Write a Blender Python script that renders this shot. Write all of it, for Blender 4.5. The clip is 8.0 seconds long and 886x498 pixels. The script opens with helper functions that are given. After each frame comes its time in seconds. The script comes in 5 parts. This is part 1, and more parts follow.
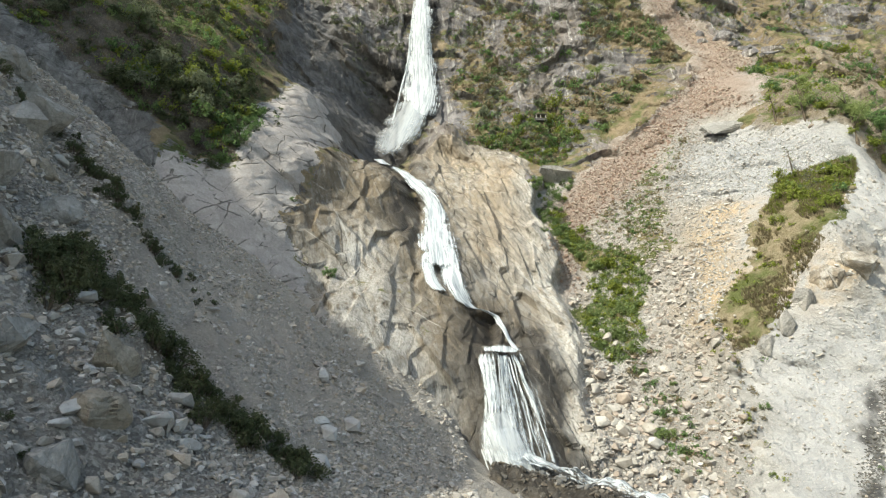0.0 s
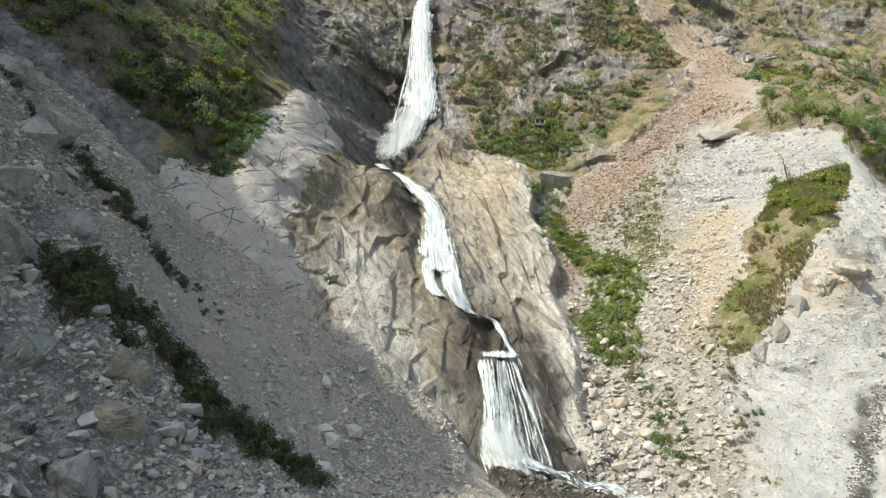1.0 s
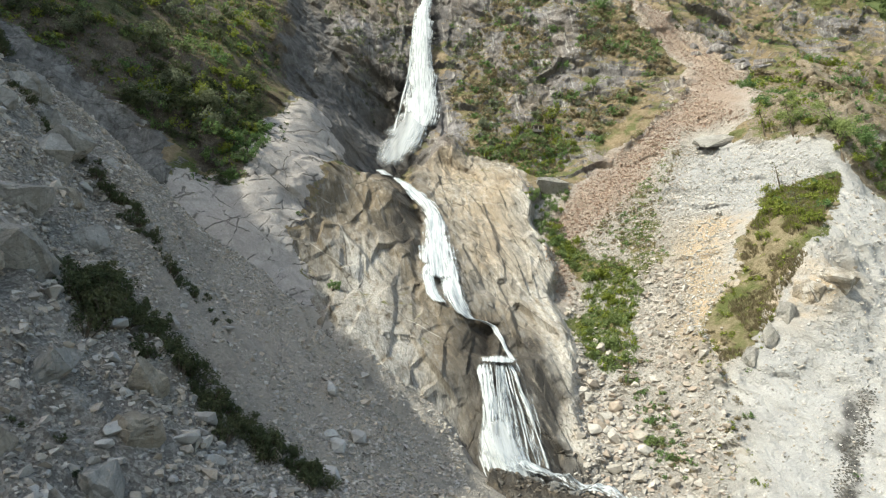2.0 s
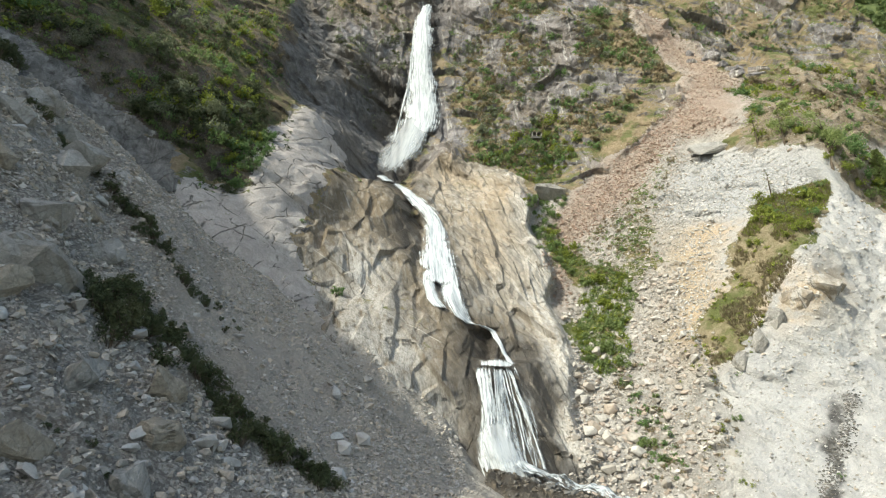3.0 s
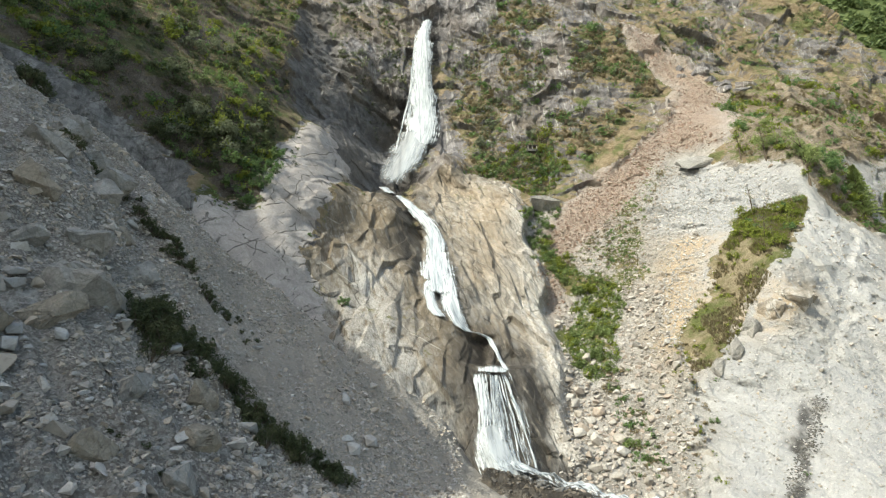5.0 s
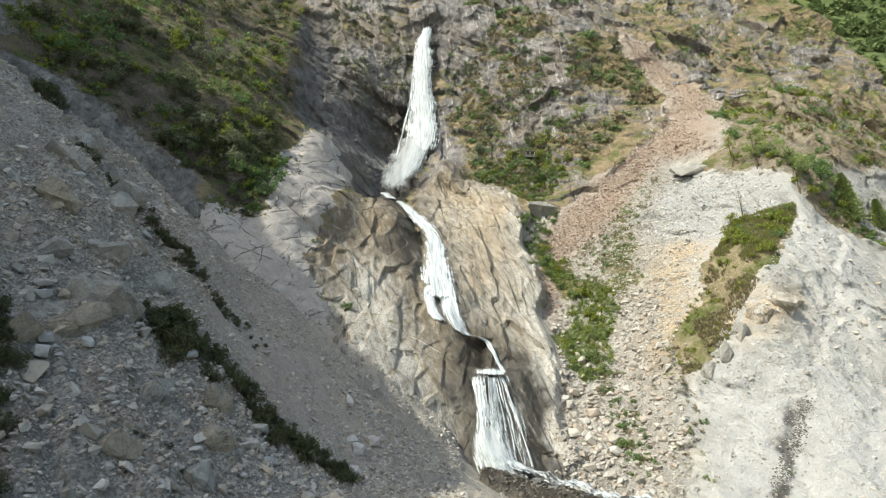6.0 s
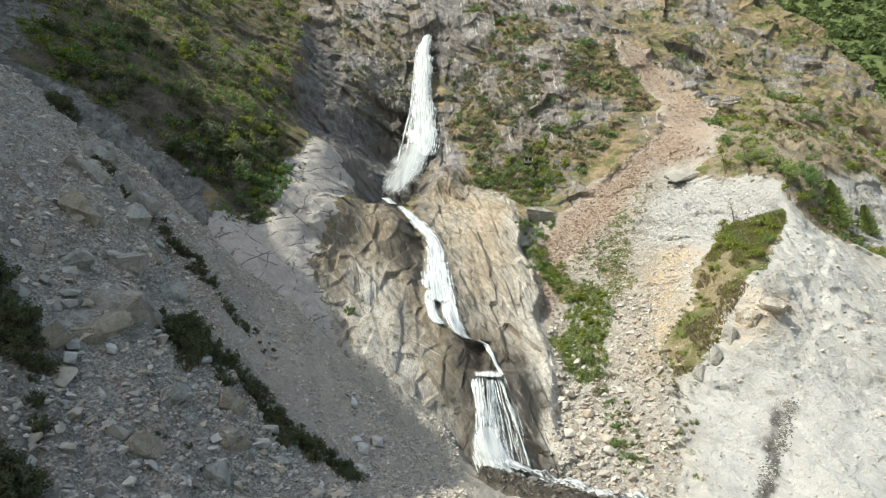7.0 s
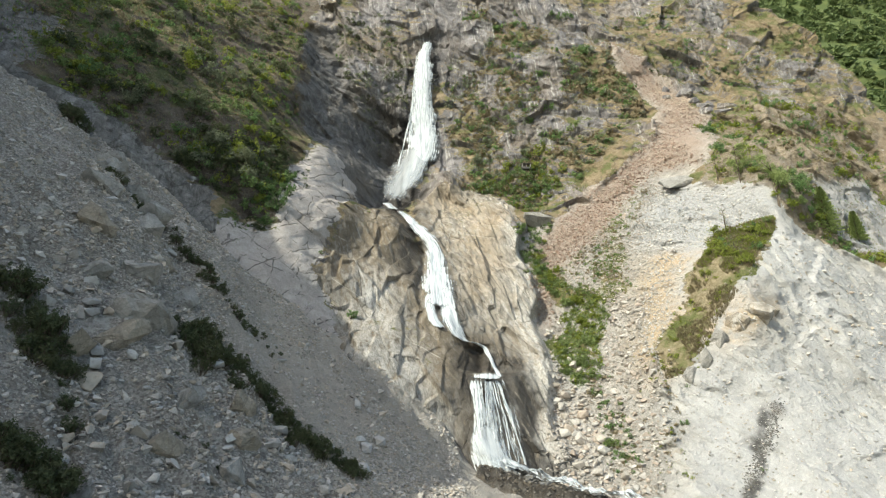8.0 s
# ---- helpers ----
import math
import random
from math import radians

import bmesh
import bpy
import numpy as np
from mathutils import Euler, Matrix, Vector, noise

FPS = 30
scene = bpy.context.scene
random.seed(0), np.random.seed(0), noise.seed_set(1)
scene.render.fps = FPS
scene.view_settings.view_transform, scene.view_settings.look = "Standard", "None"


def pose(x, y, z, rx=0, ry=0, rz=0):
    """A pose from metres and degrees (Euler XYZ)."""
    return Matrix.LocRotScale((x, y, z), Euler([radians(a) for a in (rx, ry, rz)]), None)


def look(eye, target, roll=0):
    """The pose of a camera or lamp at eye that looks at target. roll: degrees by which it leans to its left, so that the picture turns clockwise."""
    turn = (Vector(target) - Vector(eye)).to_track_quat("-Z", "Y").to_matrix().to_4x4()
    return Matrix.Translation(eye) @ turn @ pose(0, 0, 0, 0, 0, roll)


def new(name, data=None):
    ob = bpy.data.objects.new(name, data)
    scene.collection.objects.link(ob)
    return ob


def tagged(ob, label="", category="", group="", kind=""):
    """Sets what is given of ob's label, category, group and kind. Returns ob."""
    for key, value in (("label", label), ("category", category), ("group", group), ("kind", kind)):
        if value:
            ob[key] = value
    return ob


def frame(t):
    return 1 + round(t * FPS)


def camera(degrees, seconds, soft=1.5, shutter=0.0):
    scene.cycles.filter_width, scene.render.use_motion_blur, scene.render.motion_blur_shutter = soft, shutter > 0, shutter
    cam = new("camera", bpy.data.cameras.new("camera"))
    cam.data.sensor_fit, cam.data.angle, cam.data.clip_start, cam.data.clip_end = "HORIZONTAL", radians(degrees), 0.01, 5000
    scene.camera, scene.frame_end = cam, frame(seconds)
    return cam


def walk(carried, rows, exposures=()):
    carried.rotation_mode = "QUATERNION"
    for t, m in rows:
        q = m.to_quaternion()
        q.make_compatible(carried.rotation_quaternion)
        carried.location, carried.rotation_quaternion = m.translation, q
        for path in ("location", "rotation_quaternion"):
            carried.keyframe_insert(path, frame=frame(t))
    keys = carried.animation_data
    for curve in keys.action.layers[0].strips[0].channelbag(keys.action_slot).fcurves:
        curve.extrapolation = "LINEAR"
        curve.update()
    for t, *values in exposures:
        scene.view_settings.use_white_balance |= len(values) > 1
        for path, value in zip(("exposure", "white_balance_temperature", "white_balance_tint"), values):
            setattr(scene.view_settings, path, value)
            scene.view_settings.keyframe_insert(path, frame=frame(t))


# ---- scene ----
cam = camera(73.7, 8.0, soft=1.2)
PATH = [
    (0, 0.000, -0.000, 10.000, 0.000, 20.000, 0),
    (0.5, 0.032, -1.362, 10.501, 0.010, 19.918, 0.053),
    (1, 0.021, -2.944, 10.948, 0.005, 19.882, 0.062),
    (1.5, -0.024, -4.865, 11.282, -0.007, 19.858, 0.052),
    (3, -0.161, -11.800, 11.776, -0.044, 19.797, 0.017),
    (3.5, -0.178, -14.339, 11.831, -0.067, 19.790, 0),
    (4, -0.164, -17.007, 11.852, -0.073, 19.770, -0.018),
    (4.5, -0.135, -19.763, 11.841, -0.069, 19.752, -0.031),
    (6, -0.032, -28.276, 11.705, -0.072, 19.719, -0.037),
    (6.5, -0.004, -31.138, 11.645, -0.070, 19.707, -0.049),
    (7, 0.012, -34.020, 11.576, -0.060, 19.699, -0.063),
    (7.5, 0.028, -36.929, 11.493, -0.062, 19.689, -0.069),
    (8.0, 0.050, -39.847, 11.408, -0.075, 19.681, -0.073),
]
walk(cam, [(t, pose(x, y, z, 90 + pitch, 0, yaw) @ pose(0, 0, 0, 0, 0, roll)) for t, x, y, z, yaw, pitch, roll in PATH],
     [(0.0, 0.9, 7250, 0), (8.0, 0.9, 7250, 0)])

# ---- daylight: a high sun over the near ridge, clear sky ----
SUN_DIR = Vector((-0.58, -0.53, 0.62)).normalized()
world = bpy.data.worlds.new("world")
scene.world = world
world.use_nodes = True
wn = world.node_tree.nodes
sky = wn.new("ShaderNodeTexSky")
sky.sky_type, sky.sun_disc = "NISHITA", False
sky.sun_elevation = math.asin(SUN_DIR.z)
sky.sun_rotation = math.atan2(SUN_DIR.x, SUN_DIR.y)
sky.altitude, sky.dust_density, sky.ozone_density = 600.0, 3.5, 0.7
wn["Background"].inputs["Strength"].default_value = 0.15
world.node_tree.links.new(sky.outputs["Color"], wn["Background"].inputs["Color"])
lamp = bpy.data.lights.new("sun", "SUN")
lamp.energy, lamp.angle, lamp.color = 3.0, radians(0.53), (1.0, 0.97, 0.935)
sun = new("sun", lamp)
sun.matrix_world = look(SUN_DIR * 300, (0, 0, 0))


# ---- node materials ----
class Nodes:
    """A small builder for one node material."""

    def __init__(self, name):
        self.m = bpy.data.materials.new(name)
        self.m.use_nodes = True
        self.t = self.m.node_tree
        self.bsdf = self.t.nodes["Principled BSDF"]
        self.out = self.t.nodes["Material Output"]
        self.bsdf.inputs["Specular IOR Level"].default_value = 0.25
        self.obj = self.t.nodes.new("ShaderNodeTexCoord").outputs["Object"]

    def put(self, socket, value):
        if hasattr(value, "links"):
            self.t.links.new(value, socket)
        elif isinstance(value, tuple) and len(value) == 3 and socket.type == "RGBA":
            socket.default_value = (*value, 1)
        else:
            socket.default_value = value

    def coords(self, sx=1, sy=1, sz=1, rot=(0, 0, 0), warp=0.0, warp_scale=0.1):
        src = self.obj
        if warp:
            self.noise(warp_scale, 3, 0.5)
            v = self.t.nodes.new("ShaderNodeVectorMath")
            v.operation = "MULTIPLY_ADD"
            self.put(v.inputs[0], self.noise_colour)
            v.inputs[1].default_value = (warp, warp, warp)
            self.put(v.inputs[2], self.obj)
            src = v.outputs[0]
        for key, value in (("Rotation", [radians(a) for a in rot]), ("Scale", (sx, sy, sz))):
            n = self.t.nodes.new("ShaderNodeMapping")
            self.put(n.inputs["Vector"], src)
            n.inputs[key].default_value = value
            src = n.outputs[0]
        return src

    def noise(self, scale, detail=6, rough=0.6, vec=None, distort=0.0):
        n = self.t.nodes.new("ShaderNodeTexNoise")
        self.put(n.inputs["Vector"], vec or self.obj)
        n.inputs["Scale"].default_value, n.inputs["Detail"].default_value = scale, detail
        n.inputs["Roughness"].default_value, n.inputs["Distortion"].default_value = rough, distort
        self.noise_colour = n.outputs["Color"]
        return n.outputs["Fac"]

    def cells(self, scale, feature="F1", vec=None, out="Distance", jitter=1.0):
        n = self.t.nodes.new("ShaderNodeTexVoronoi")
        n.feature = feature
        self.put(n.inputs["Vector"], vec or self.obj)
        n.inputs["Scale"].default_value, n.inputs["Randomness"].default_value = scale, jitter
        return n.outputs[out]

    def ramp(self, fac, lo, hi, a=0.0, b=1.0):
        n = self.t.nodes.new("ShaderNodeMapRange")
        n.interpolation_type = "SMOOTHSTEP"
        self.put(n.inputs["Value"], fac)
        for key, value in (("From Min", lo), ("From Max", hi), ("To Min", a), ("To Max", b)):
            n.inputs[key].default_value = value
        return n.outputs[0]

    def mix(self, fac, a, b, mode="MIX"):
        n = self.t.nodes.new("ShaderNodeMix")
        n.data_type, n.blend_type = "RGBA", mode
        self.put(n.inputs["Factor"], fac)
        self.put(n.inputs["A"], a)
        self.put(n.inputs["B"], b)
        return n.outputs["Result"]

    def calc(self, op, a, b=0.0, clamp=False):
        n = self.t.nodes.new("ShaderNodeMath")
        n.operation, n.use_clamp = op, clamp
        self.put(n.inputs[0], a)
        self.put(n.inputs[1], b)
        return n.outputs[0]

    def attr(self, name):
        n = self.t.nodes.new("ShaderNodeAttribute")
        n.attribute_name = name
        return n.outputs["Fac"]

    def random(self):
        return self.t.nodes.new("ShaderNodeObjectInfo").outputs["Random"]

    def island(self):
        return self.t.nodes.new("ShaderNodeNewGeometry").outputs["Random Per Island"]

    def upness(self):
        n = self.t.nodes.new("ShaderNodeSeparateXYZ")
        self.put(n.inputs[0], self.t.nodes.new("ShaderNodeNewGeometry").outputs["Normal"])
        return n.outputs["Z"]

    def bump(self, height, strength=0.5, distance=0.3, below=None):
        n = self.t.nodes.new("ShaderNodeBump")
        n.inputs["Strength"].default_value, n.inputs["Distance"].default_value = strength, distance
        self.put(n.inputs["Height"], height)
        if below:
            self.put(n.inputs["Normal"], below)
        return n.outputs[0]

    def done(self, colour, rough=0.9, normal=None):
        self.put(self.bsdf.inputs["Base Color"], colour)
        self.put(self.bsdf.inputs["Roughness"], rough)
        if normal:
            self.put(self.bsdf.inputs["Normal"], normal)
        return self.m


def rock_material(name, dark, light, stain, grain=0.35, crack=0.0, crack_size=6.0, crack_depth=0.5, streak=0.0, moss=None, moss_bias=0.0, lean=25, relief=0.9, blocks=0.0, pale_streak=0.0, speck=1.0):
    """Weathered rock: two tones, stains, joints, and plants where the 'cover' attribute asks for them."""
    k = Nodes(name)
    big = k.noise(0.035, 5, 0.6)
    mid = k.noise(0.22, 8, 0.68, distort=0.4)
    fine = k.noise(1.6, 8, 0.7)
    colour = k.mix(k.ramp(mid, 0.33, 0.68), dark, light)
    colour = k.mix(k.calc("MULTIPLY", k.ramp(big, 0.46, 0.66), 0.75), colour, stain)
    colour = k.mix(k.ramp(k.noise(0.5, 6, 0.7, k.coords(1, 1, 0.25, (0, lean, 0))), 0.5, 0.75, 0, 0.45), colour, dark)
    colour = k.mix(k.calc("MULTIPLY", k.attr("red"), k.ramp(fine, 0.15, 0.5)), colour, (0.325, 0.24, 0.19))
    colour = k.mix(k.calc("MULTIPLY", k.attr("border"), 0.85), colour, k.mix(k.ramp(mid, 0.33, 0.68), (0.29, 0.28, 0.263), (0.46, 0.447, 0.427)))
    colour = k.mix(k.calc("MULTIPLY", k.attr("chalk"), k.ramp(mid, 0.15, 0.45)), colour, k.mix(k.ramp(fine, 0.35, 0.65), (0.285, 0.292, 0.303), (0.42, 0.43, 0.445)))
    colour = k.mix(k.calc("MULTIPLY", k.attr("ochre"), k.ramp(mid, 0.3, 0.55)), colour, k.mix(k.ramp(fine, 0.35, 0.65), (0.36, 0.27, 0.175), (0.50, 0.405, 0.29)))
    colour = k.mix(k.ramp(fine, 0.25, 0.8, 0.0, 0.28 * speck), colour, (0.02, 0.018, 0.015))
    grit = k.noise(3.7, 7, 0.75)
    colour = k.mix(k.ramp(grit, 0.48, 0.72, 0.0, 0.5 * speck), colour, k.mix(0.5, colour, (0.03, 0.028, 0.025)))
    colour = k.mix(k.ramp(grit, 0.5, 0.28, 0.0, 0.35), colour, (0.60, 0.58, 0.54))
    if streak:
        run = k.noise(0.9, 5, 0.6, k.coords(1, 0.4, 0.07, (0, 0, 0)))
        colour = k.mix(k.ramp(run, 0.52, 0.7, 0, streak), colour, (0.05, 0.045, 0.04))
    if pale_streak:
        run = k.noise(0.7, 6, 0.65, k.coords(1, 0.4, 0.1, (0, 8, 0), warp=1.5, warp_scale=0.2))
        colour = k.mix(k.ramp(run, 0.54, 0.68, 0, pale_streak), colour, (0.56, 0.55, 0.53))
    height = k.calc("ADD", k.calc("MULTIPLY", mid, 2.0), k.calc("MULTIPLY", fine, grain))
    if blocks:
        for size, deep in ((blocks, 0.7), (blocks * 0.37, 0.32)):
            jointed = k.coords(1.0 / size, 0.4 / size, 0.42 / size, (0, lean * 0.7, 0), warp=0.35 * size, warp_scale=0.5 / size)
            tone = k.cells(1.0, "F1", jointed, "Color")
            colour = k.mix(k.ramp(tone, 0.25, 0.9, 0.0, 0.42), colour, k.mix(0.55, colour, dark))
            gap = k.ramp(k.cells(1.0, "DISTANCE_TO_EDGE", jointed), 0.0, 0.05, 1.0, 0.0)
            colour = k.mix(k.calc("MULTIPLY", gap, 0.2), colour, (0.06, 0.053, 0.045))
            height = k.calc("ADD", height, k.calc("MULTIPLY", tone, deep * 1.6))
    if crack:
        line = None
        for n, (turn, long, patch) in enumerate(((48, 0.2, 0.42), (-30, 0.3, 0.50), (66, 0.3, 0.50))):
            size = crack_size * (1.0, 0.7, 0.45)[n]
            warped = k.coords(long / size, 0.3 / size, 1.0 / size, (0, turn, 0), warp=2.2, warp_scale=0.16 + 0.05 * n)
            split = k.ramp(k.cells(1.0, "DISTANCE_TO_EDGE", warped), 0.0, 0.03, 1.0, 0.0)
            split = k.calc("MULTIPLY", split, k.ramp(k.noise(0.13 + 0.04 * n, 4, 0.6), patch, patch + 0.1))
            line = k.calc("MAXIMUM", line, split) if line else split
        colour = k.mix(k.calc("MULTIPLY", line, crack), colour, (0.045, 0.04, 0.032))
        height = k.calc("SUBTRACT", height, k.calc("MULTIPLY", line, crack_depth))
    wetness = k.calc("MULTIPLY", k.attr("wet"), k.ramp(mid, 0.25, 0.55))
    colour = k.mix(wetness, colour, k.mix(0.86, colour, (0.014, 0.013, 0.013)))
    if moss:
        grass = k.mix(k.ramp(k.noise(0.6, 6, 0.7), 0.35, 0.65), moss[0], moss[1])
        grass = k.mix(k.ramp(k.noise(0.12, 4, 0.6), 0.45, 0.62), grass, moss[2])
        cover = k.calc("ADD", k.attr("cover"), k.calc("MULTIPLY", k.calc("SUBTRACT", mid, 0.5), 1.5))
        cover = k.calc("ADD", cover, k.calc("MULTIPLY", k.calc("SUBTRACT", k.upness(), 0.45), 0.9))
        cover = k.calc("ADD", cover, k.calc("MULTIPLY", k.calc("SUBTRACT", fine, 0.5), 0.7))
        colour = k.mix(k.ramp(cover, 0.42 - moss_bias, 0.62 - moss_bias), colour, grass)
    rough = k.ramp(wetness, 0, 1, 0.92, 0.35)
    return k.done(colour, rough, k.bump(height, 0.9, relief))


def jointed_rock(name, dark, mid_tone, pale, rust, vein=0.5, coarse=1.0, lean=24):
    """Steeply jointed rock beside the water: long leaning streaks, rust, hairline joints and pale veins."""
    k = Nodes(name)
    big, mid, fine = k.noise(0.06, 5, 0.6), k.noise(0.33, 8, 0.68, distort=0.5), k.noise(2.3, 8, 0.72)
    wide_run = k.noise(0.30, 8, 0.68, k.coords(1, 0.6, 0.35, (0, lean, 0), warp=2.0, warp_scale=0.08))
    run = k.noise(0.7, 8, 0.66, k.coords(1, 0.6, 0.3, (0, lean + 3, 0), warp=1.0, warp_scale=0.12))
    scratch = k.noise(2.6, 6, 0.66, k.coords(1, 0.6, 0.3, (0, lean + 2, 0), warp=0.4, warp_scale=0.2))
    colour = k.mix(k.ramp(wide_run, 0.40, 0.60), dark, mid_tone)
    colour = k.mix(k.ramp(big, 0.42, 0.62, 0, 0.7), colour, rust)
    colour = k.mix(k.ramp(run, 0.48, 0.62, 0, 0.8), colour, pale)
    colour = k.mix(k.ramp(mid, 0.50, 0.66, 0, 0.55), colour, mid_tone)
    colour = k.mix(k.calc("MULTIPLY", k.attr("ochre"), k.ramp(run, 0.35, 0.6)), colour, (0.37, 0.265, 0.155))
    colour = k.mix(k.calc("MULTIPLY", k.attr("bleach"), k.ramp(run, 0.30, 0.52)), colour, k.mix(k.ramp(scratch, 0.4, 0.6), (0.53, 0.515, 0.49), (0.35, 0.338, 0.32)))
    colour = k.mix(k.ramp(scratch, 0.50, 0.72, 0, 0.4), colour, k.mix(0.6, colour, (0.05, 0.043, 0.035)))
    colour = k.mix(k.ramp(fine, 0.48, 0.75, 0, 0.4), colour, k.mix(0.7, colour, (0.04, 0.035, 0.03)))
    colour = k.mix(k.ramp(fine, 0.47, 0.28, 0, 0.35), colour, (0.58, 0.55, 0.50))
    height = k.calc("ADD", k.calc("MULTIPLY", run, 1.2), k.calc("ADD", k.calc("MULTIPLY", mid, 1.4), k.calc("MULTIPLY", fine, 0.45)))
    for n, (size, turn, stretch, patch) in enumerate(((6.0, 27, 0.22, 0.48), (3.0, 22, 0.3, 0.52))):
        size = size * coarse
        grid = k.coords(1 / size, 0.35 / size, stretch / size, (0, turn, 0), warp=0.5, warp_scale=0.25)
        split = k.ramp(k.cells(1.0, "DISTANCE_TO_EDGE", grid), 0.0, 0.02 / coarse ** 1.6, 1.0, 0.0)
        split = k.calc("MULTIPLY", split, k.ramp(k.noise(0.11 + 0.05 * n, 4, 0.6), patch, patch + 0.08))
        tone = k.cells(1.0, "F1", grid, "Color")
        colour = k.mix(k.ramp(tone, 0.3, 0.8, 0, 0.4), colour, k.mix(0.6, colour, dark))
        colour = k.mix(k.calc("MULTIPLY", split, 0.6), colour, (0.06, 0.05, 0.042))
        height = k.calc("ADD", k.calc("SUBTRACT", height, k.calc("MULTIPLY", split, 0.5)), k.calc("MULTIPLY", tone, 0.6))
    thread = k.ramp(k.cells(0.05, "DISTANCE_TO_EDGE", k.coords(0.5, 0.3, 1.3, (0, -38, 0), warp=1.0, warp_scale=0.12)), 0.0, 0.012, 1.0, 0.0)
    colour = k.mix(k.calc("MULTIPLY", thread, k.ramp(big, 0.48, 0.56, 0, vein)), colour, (0.55, 0.53, 0.49))
    wetness = k.calc("MULTIPLY", k.attr("wet"), k.ramp(run, 0.24, 0.46))
    colour = k.mix(wetness, colour, k.mix(0.82, colour, (0.015, 0.014, 0.014)))
    grass = k.mix(k.ramp(k.noise(0.7, 6, 0.7), 0.35, 0.65), (0.19, 0.16, 0.085), (0.09, 0.105, 0.035))
    cover = k.calc("ADD", k.calc("ADD", k.attr("cover"), k.calc("MULTIPLY", k.calc("SUBTRACT", mid, 0.5), 1.5)), k.calc("MULTIPLY", k.calc("SUBTRACT", k.upness(), 0.45), 0.9))
    colour = k.mix(k.ramp(k.calc("SUBTRACT", cover, k.attr("wet")), 0.85, 1.05), colour, grass)
    return k.done(colour, k.ramp(wetness, 0, 1, 0.9, 0.35), k.bump(height, 0.85, 0.4))


DRY = ((0.17, 0.145, 0.088), (0.265, 0.225, 0.155), (0.10, 0.115, 0.042))
LUSH = ((0.06, 0.08, 0.026), (0.125, 0.135, 0.05), (0.17, 0.14, 0.075))
LEDGE = ((0.17, 0.135, 0.085), (0.255, 0.205, 0.14), (0.10, 0.112, 0.045))
SHOULDER_TURF = ((0.085, 0.105, 0.04), (0.145, 0.152, 0.068), (0.185, 0.145, 0.095))
THICKET = ((0.05, 0.065, 0.024), (0.10, 0.108, 0.045), (0.15, 0.122, 0.078))
ROCK = {
    "cliff_face": rock_material("cliff_rock", (0.135, 0.13, 0.14), (0.37, 0.357, 0.37), (0.25, 0.21, 0.175), 0.7, 0.1, 12.0, 0.4, 0.35, LEDGE, 0.30, relief=0.7, blocks=8.0, pale_streak=0.75),
    "overgrown_slope": rock_material("overgrown_earth", (0.075, 0.062, 0.05), (0.175, 0.15, 0.125), (0.11, 0.086, 0.06), 0.7, 0, moss=THICKET, moss_bias=0.06, relief=1.0),
    "grey_rock_slab": rock_material("grey_slab", (0.12, 0.118, 0.117), (0.35, 0.347, 0.343), (0.245, 0.235, 0.222), 0.7, 0.35, 7.0, 0.6, 0.75, LUSH, -0.35, relief=1.2, blocks=5.0, pale_streak=0.35),
    "pale_rock_slab": rock_material("pale_slab", (0.34, 0.312, 0.298), (0.50, 0.465, 0.445), (0.43, 0.392, 0.372), 0.2, 0.75, 10.0, 0.6, 0.0, LUSH, -0.28, relief=0.4),
    "brown_rock_wall": jointed_rock("brown_rock", (0.115, 0.096, 0.073), (0.205, 0.175, 0.135), (0.33, 0.30, 0.262), (0.20, 0.155, 0.105), 0.6, 1.7, 6),
    # rock darkened in its colour for shade that the sun here doesn't leave
    "dark_rock_hollow": rock_material("shade_toned_rock", (0.075, 0.073, 0.076), (0.25, 0.243, 0.243), (0.16, 0.14, 0.12), 0.8, 0.15, 12.0, 0.5, 0.3, LUSH, -0.4, relief=0.6, blocks=6.0),
    "rock_buttress": jointed_rock("buttress_rock", (0.175, 0.158, 0.135), (0.36, 0.33, 0.29), (0.48, 0.465, 0.445), (0.33, 0.268, 0.195), 0.3),
    "debris_slope": rock_material("debris", (0.30, 0.284, 0.266), (0.50, 0.484, 0.463), (0.41, 0.382, 0.35), 0.9, 0, moss=LUSH, moss_bias=-0.22),
    "eroded_spur": rock_material("spur_earth", (0.38, 0.384, 0.393), (0.485, 0.490, 0.498), (0.46, 0.452, 0.44), 1.2, 0, moss=DRY, moss_bias=-0.5, relief=0.5, speck=0.6),
    "outcrop": rock_material("outcrop_rock", (0.26, 0.255, 0.245), (0.44, 0.435, 0.42), (0.36, 0.335, 0.30), 0.5, 0.0, 5.0, 0.4, 0.2, relief=0.5, blocks=2.6),
    "tan_outcrop": rock_material("tan_outcrop_rock", (0.27, 0.24, 0.20), (0.42, 0.38, 0.32), (0.35, 0.30, 0.235), 0.5, 0.0, 5.0, 0.4, 0.2, relief=0.5, blocks=2.6),
    "grassy_shoulder": rock_material("shoulder_turf", (0.20, 0.165, 0.12), (0.31, 0.265, 0.21), (0.24, 0.185, 0.13), 0.8, 0, moss=SHOULDER_TURF, moss_bias=0.26),
}


# ---- relief: noise and plan ----
LATTICE = np.random.RandomState(7).rand(64, 64, 64)


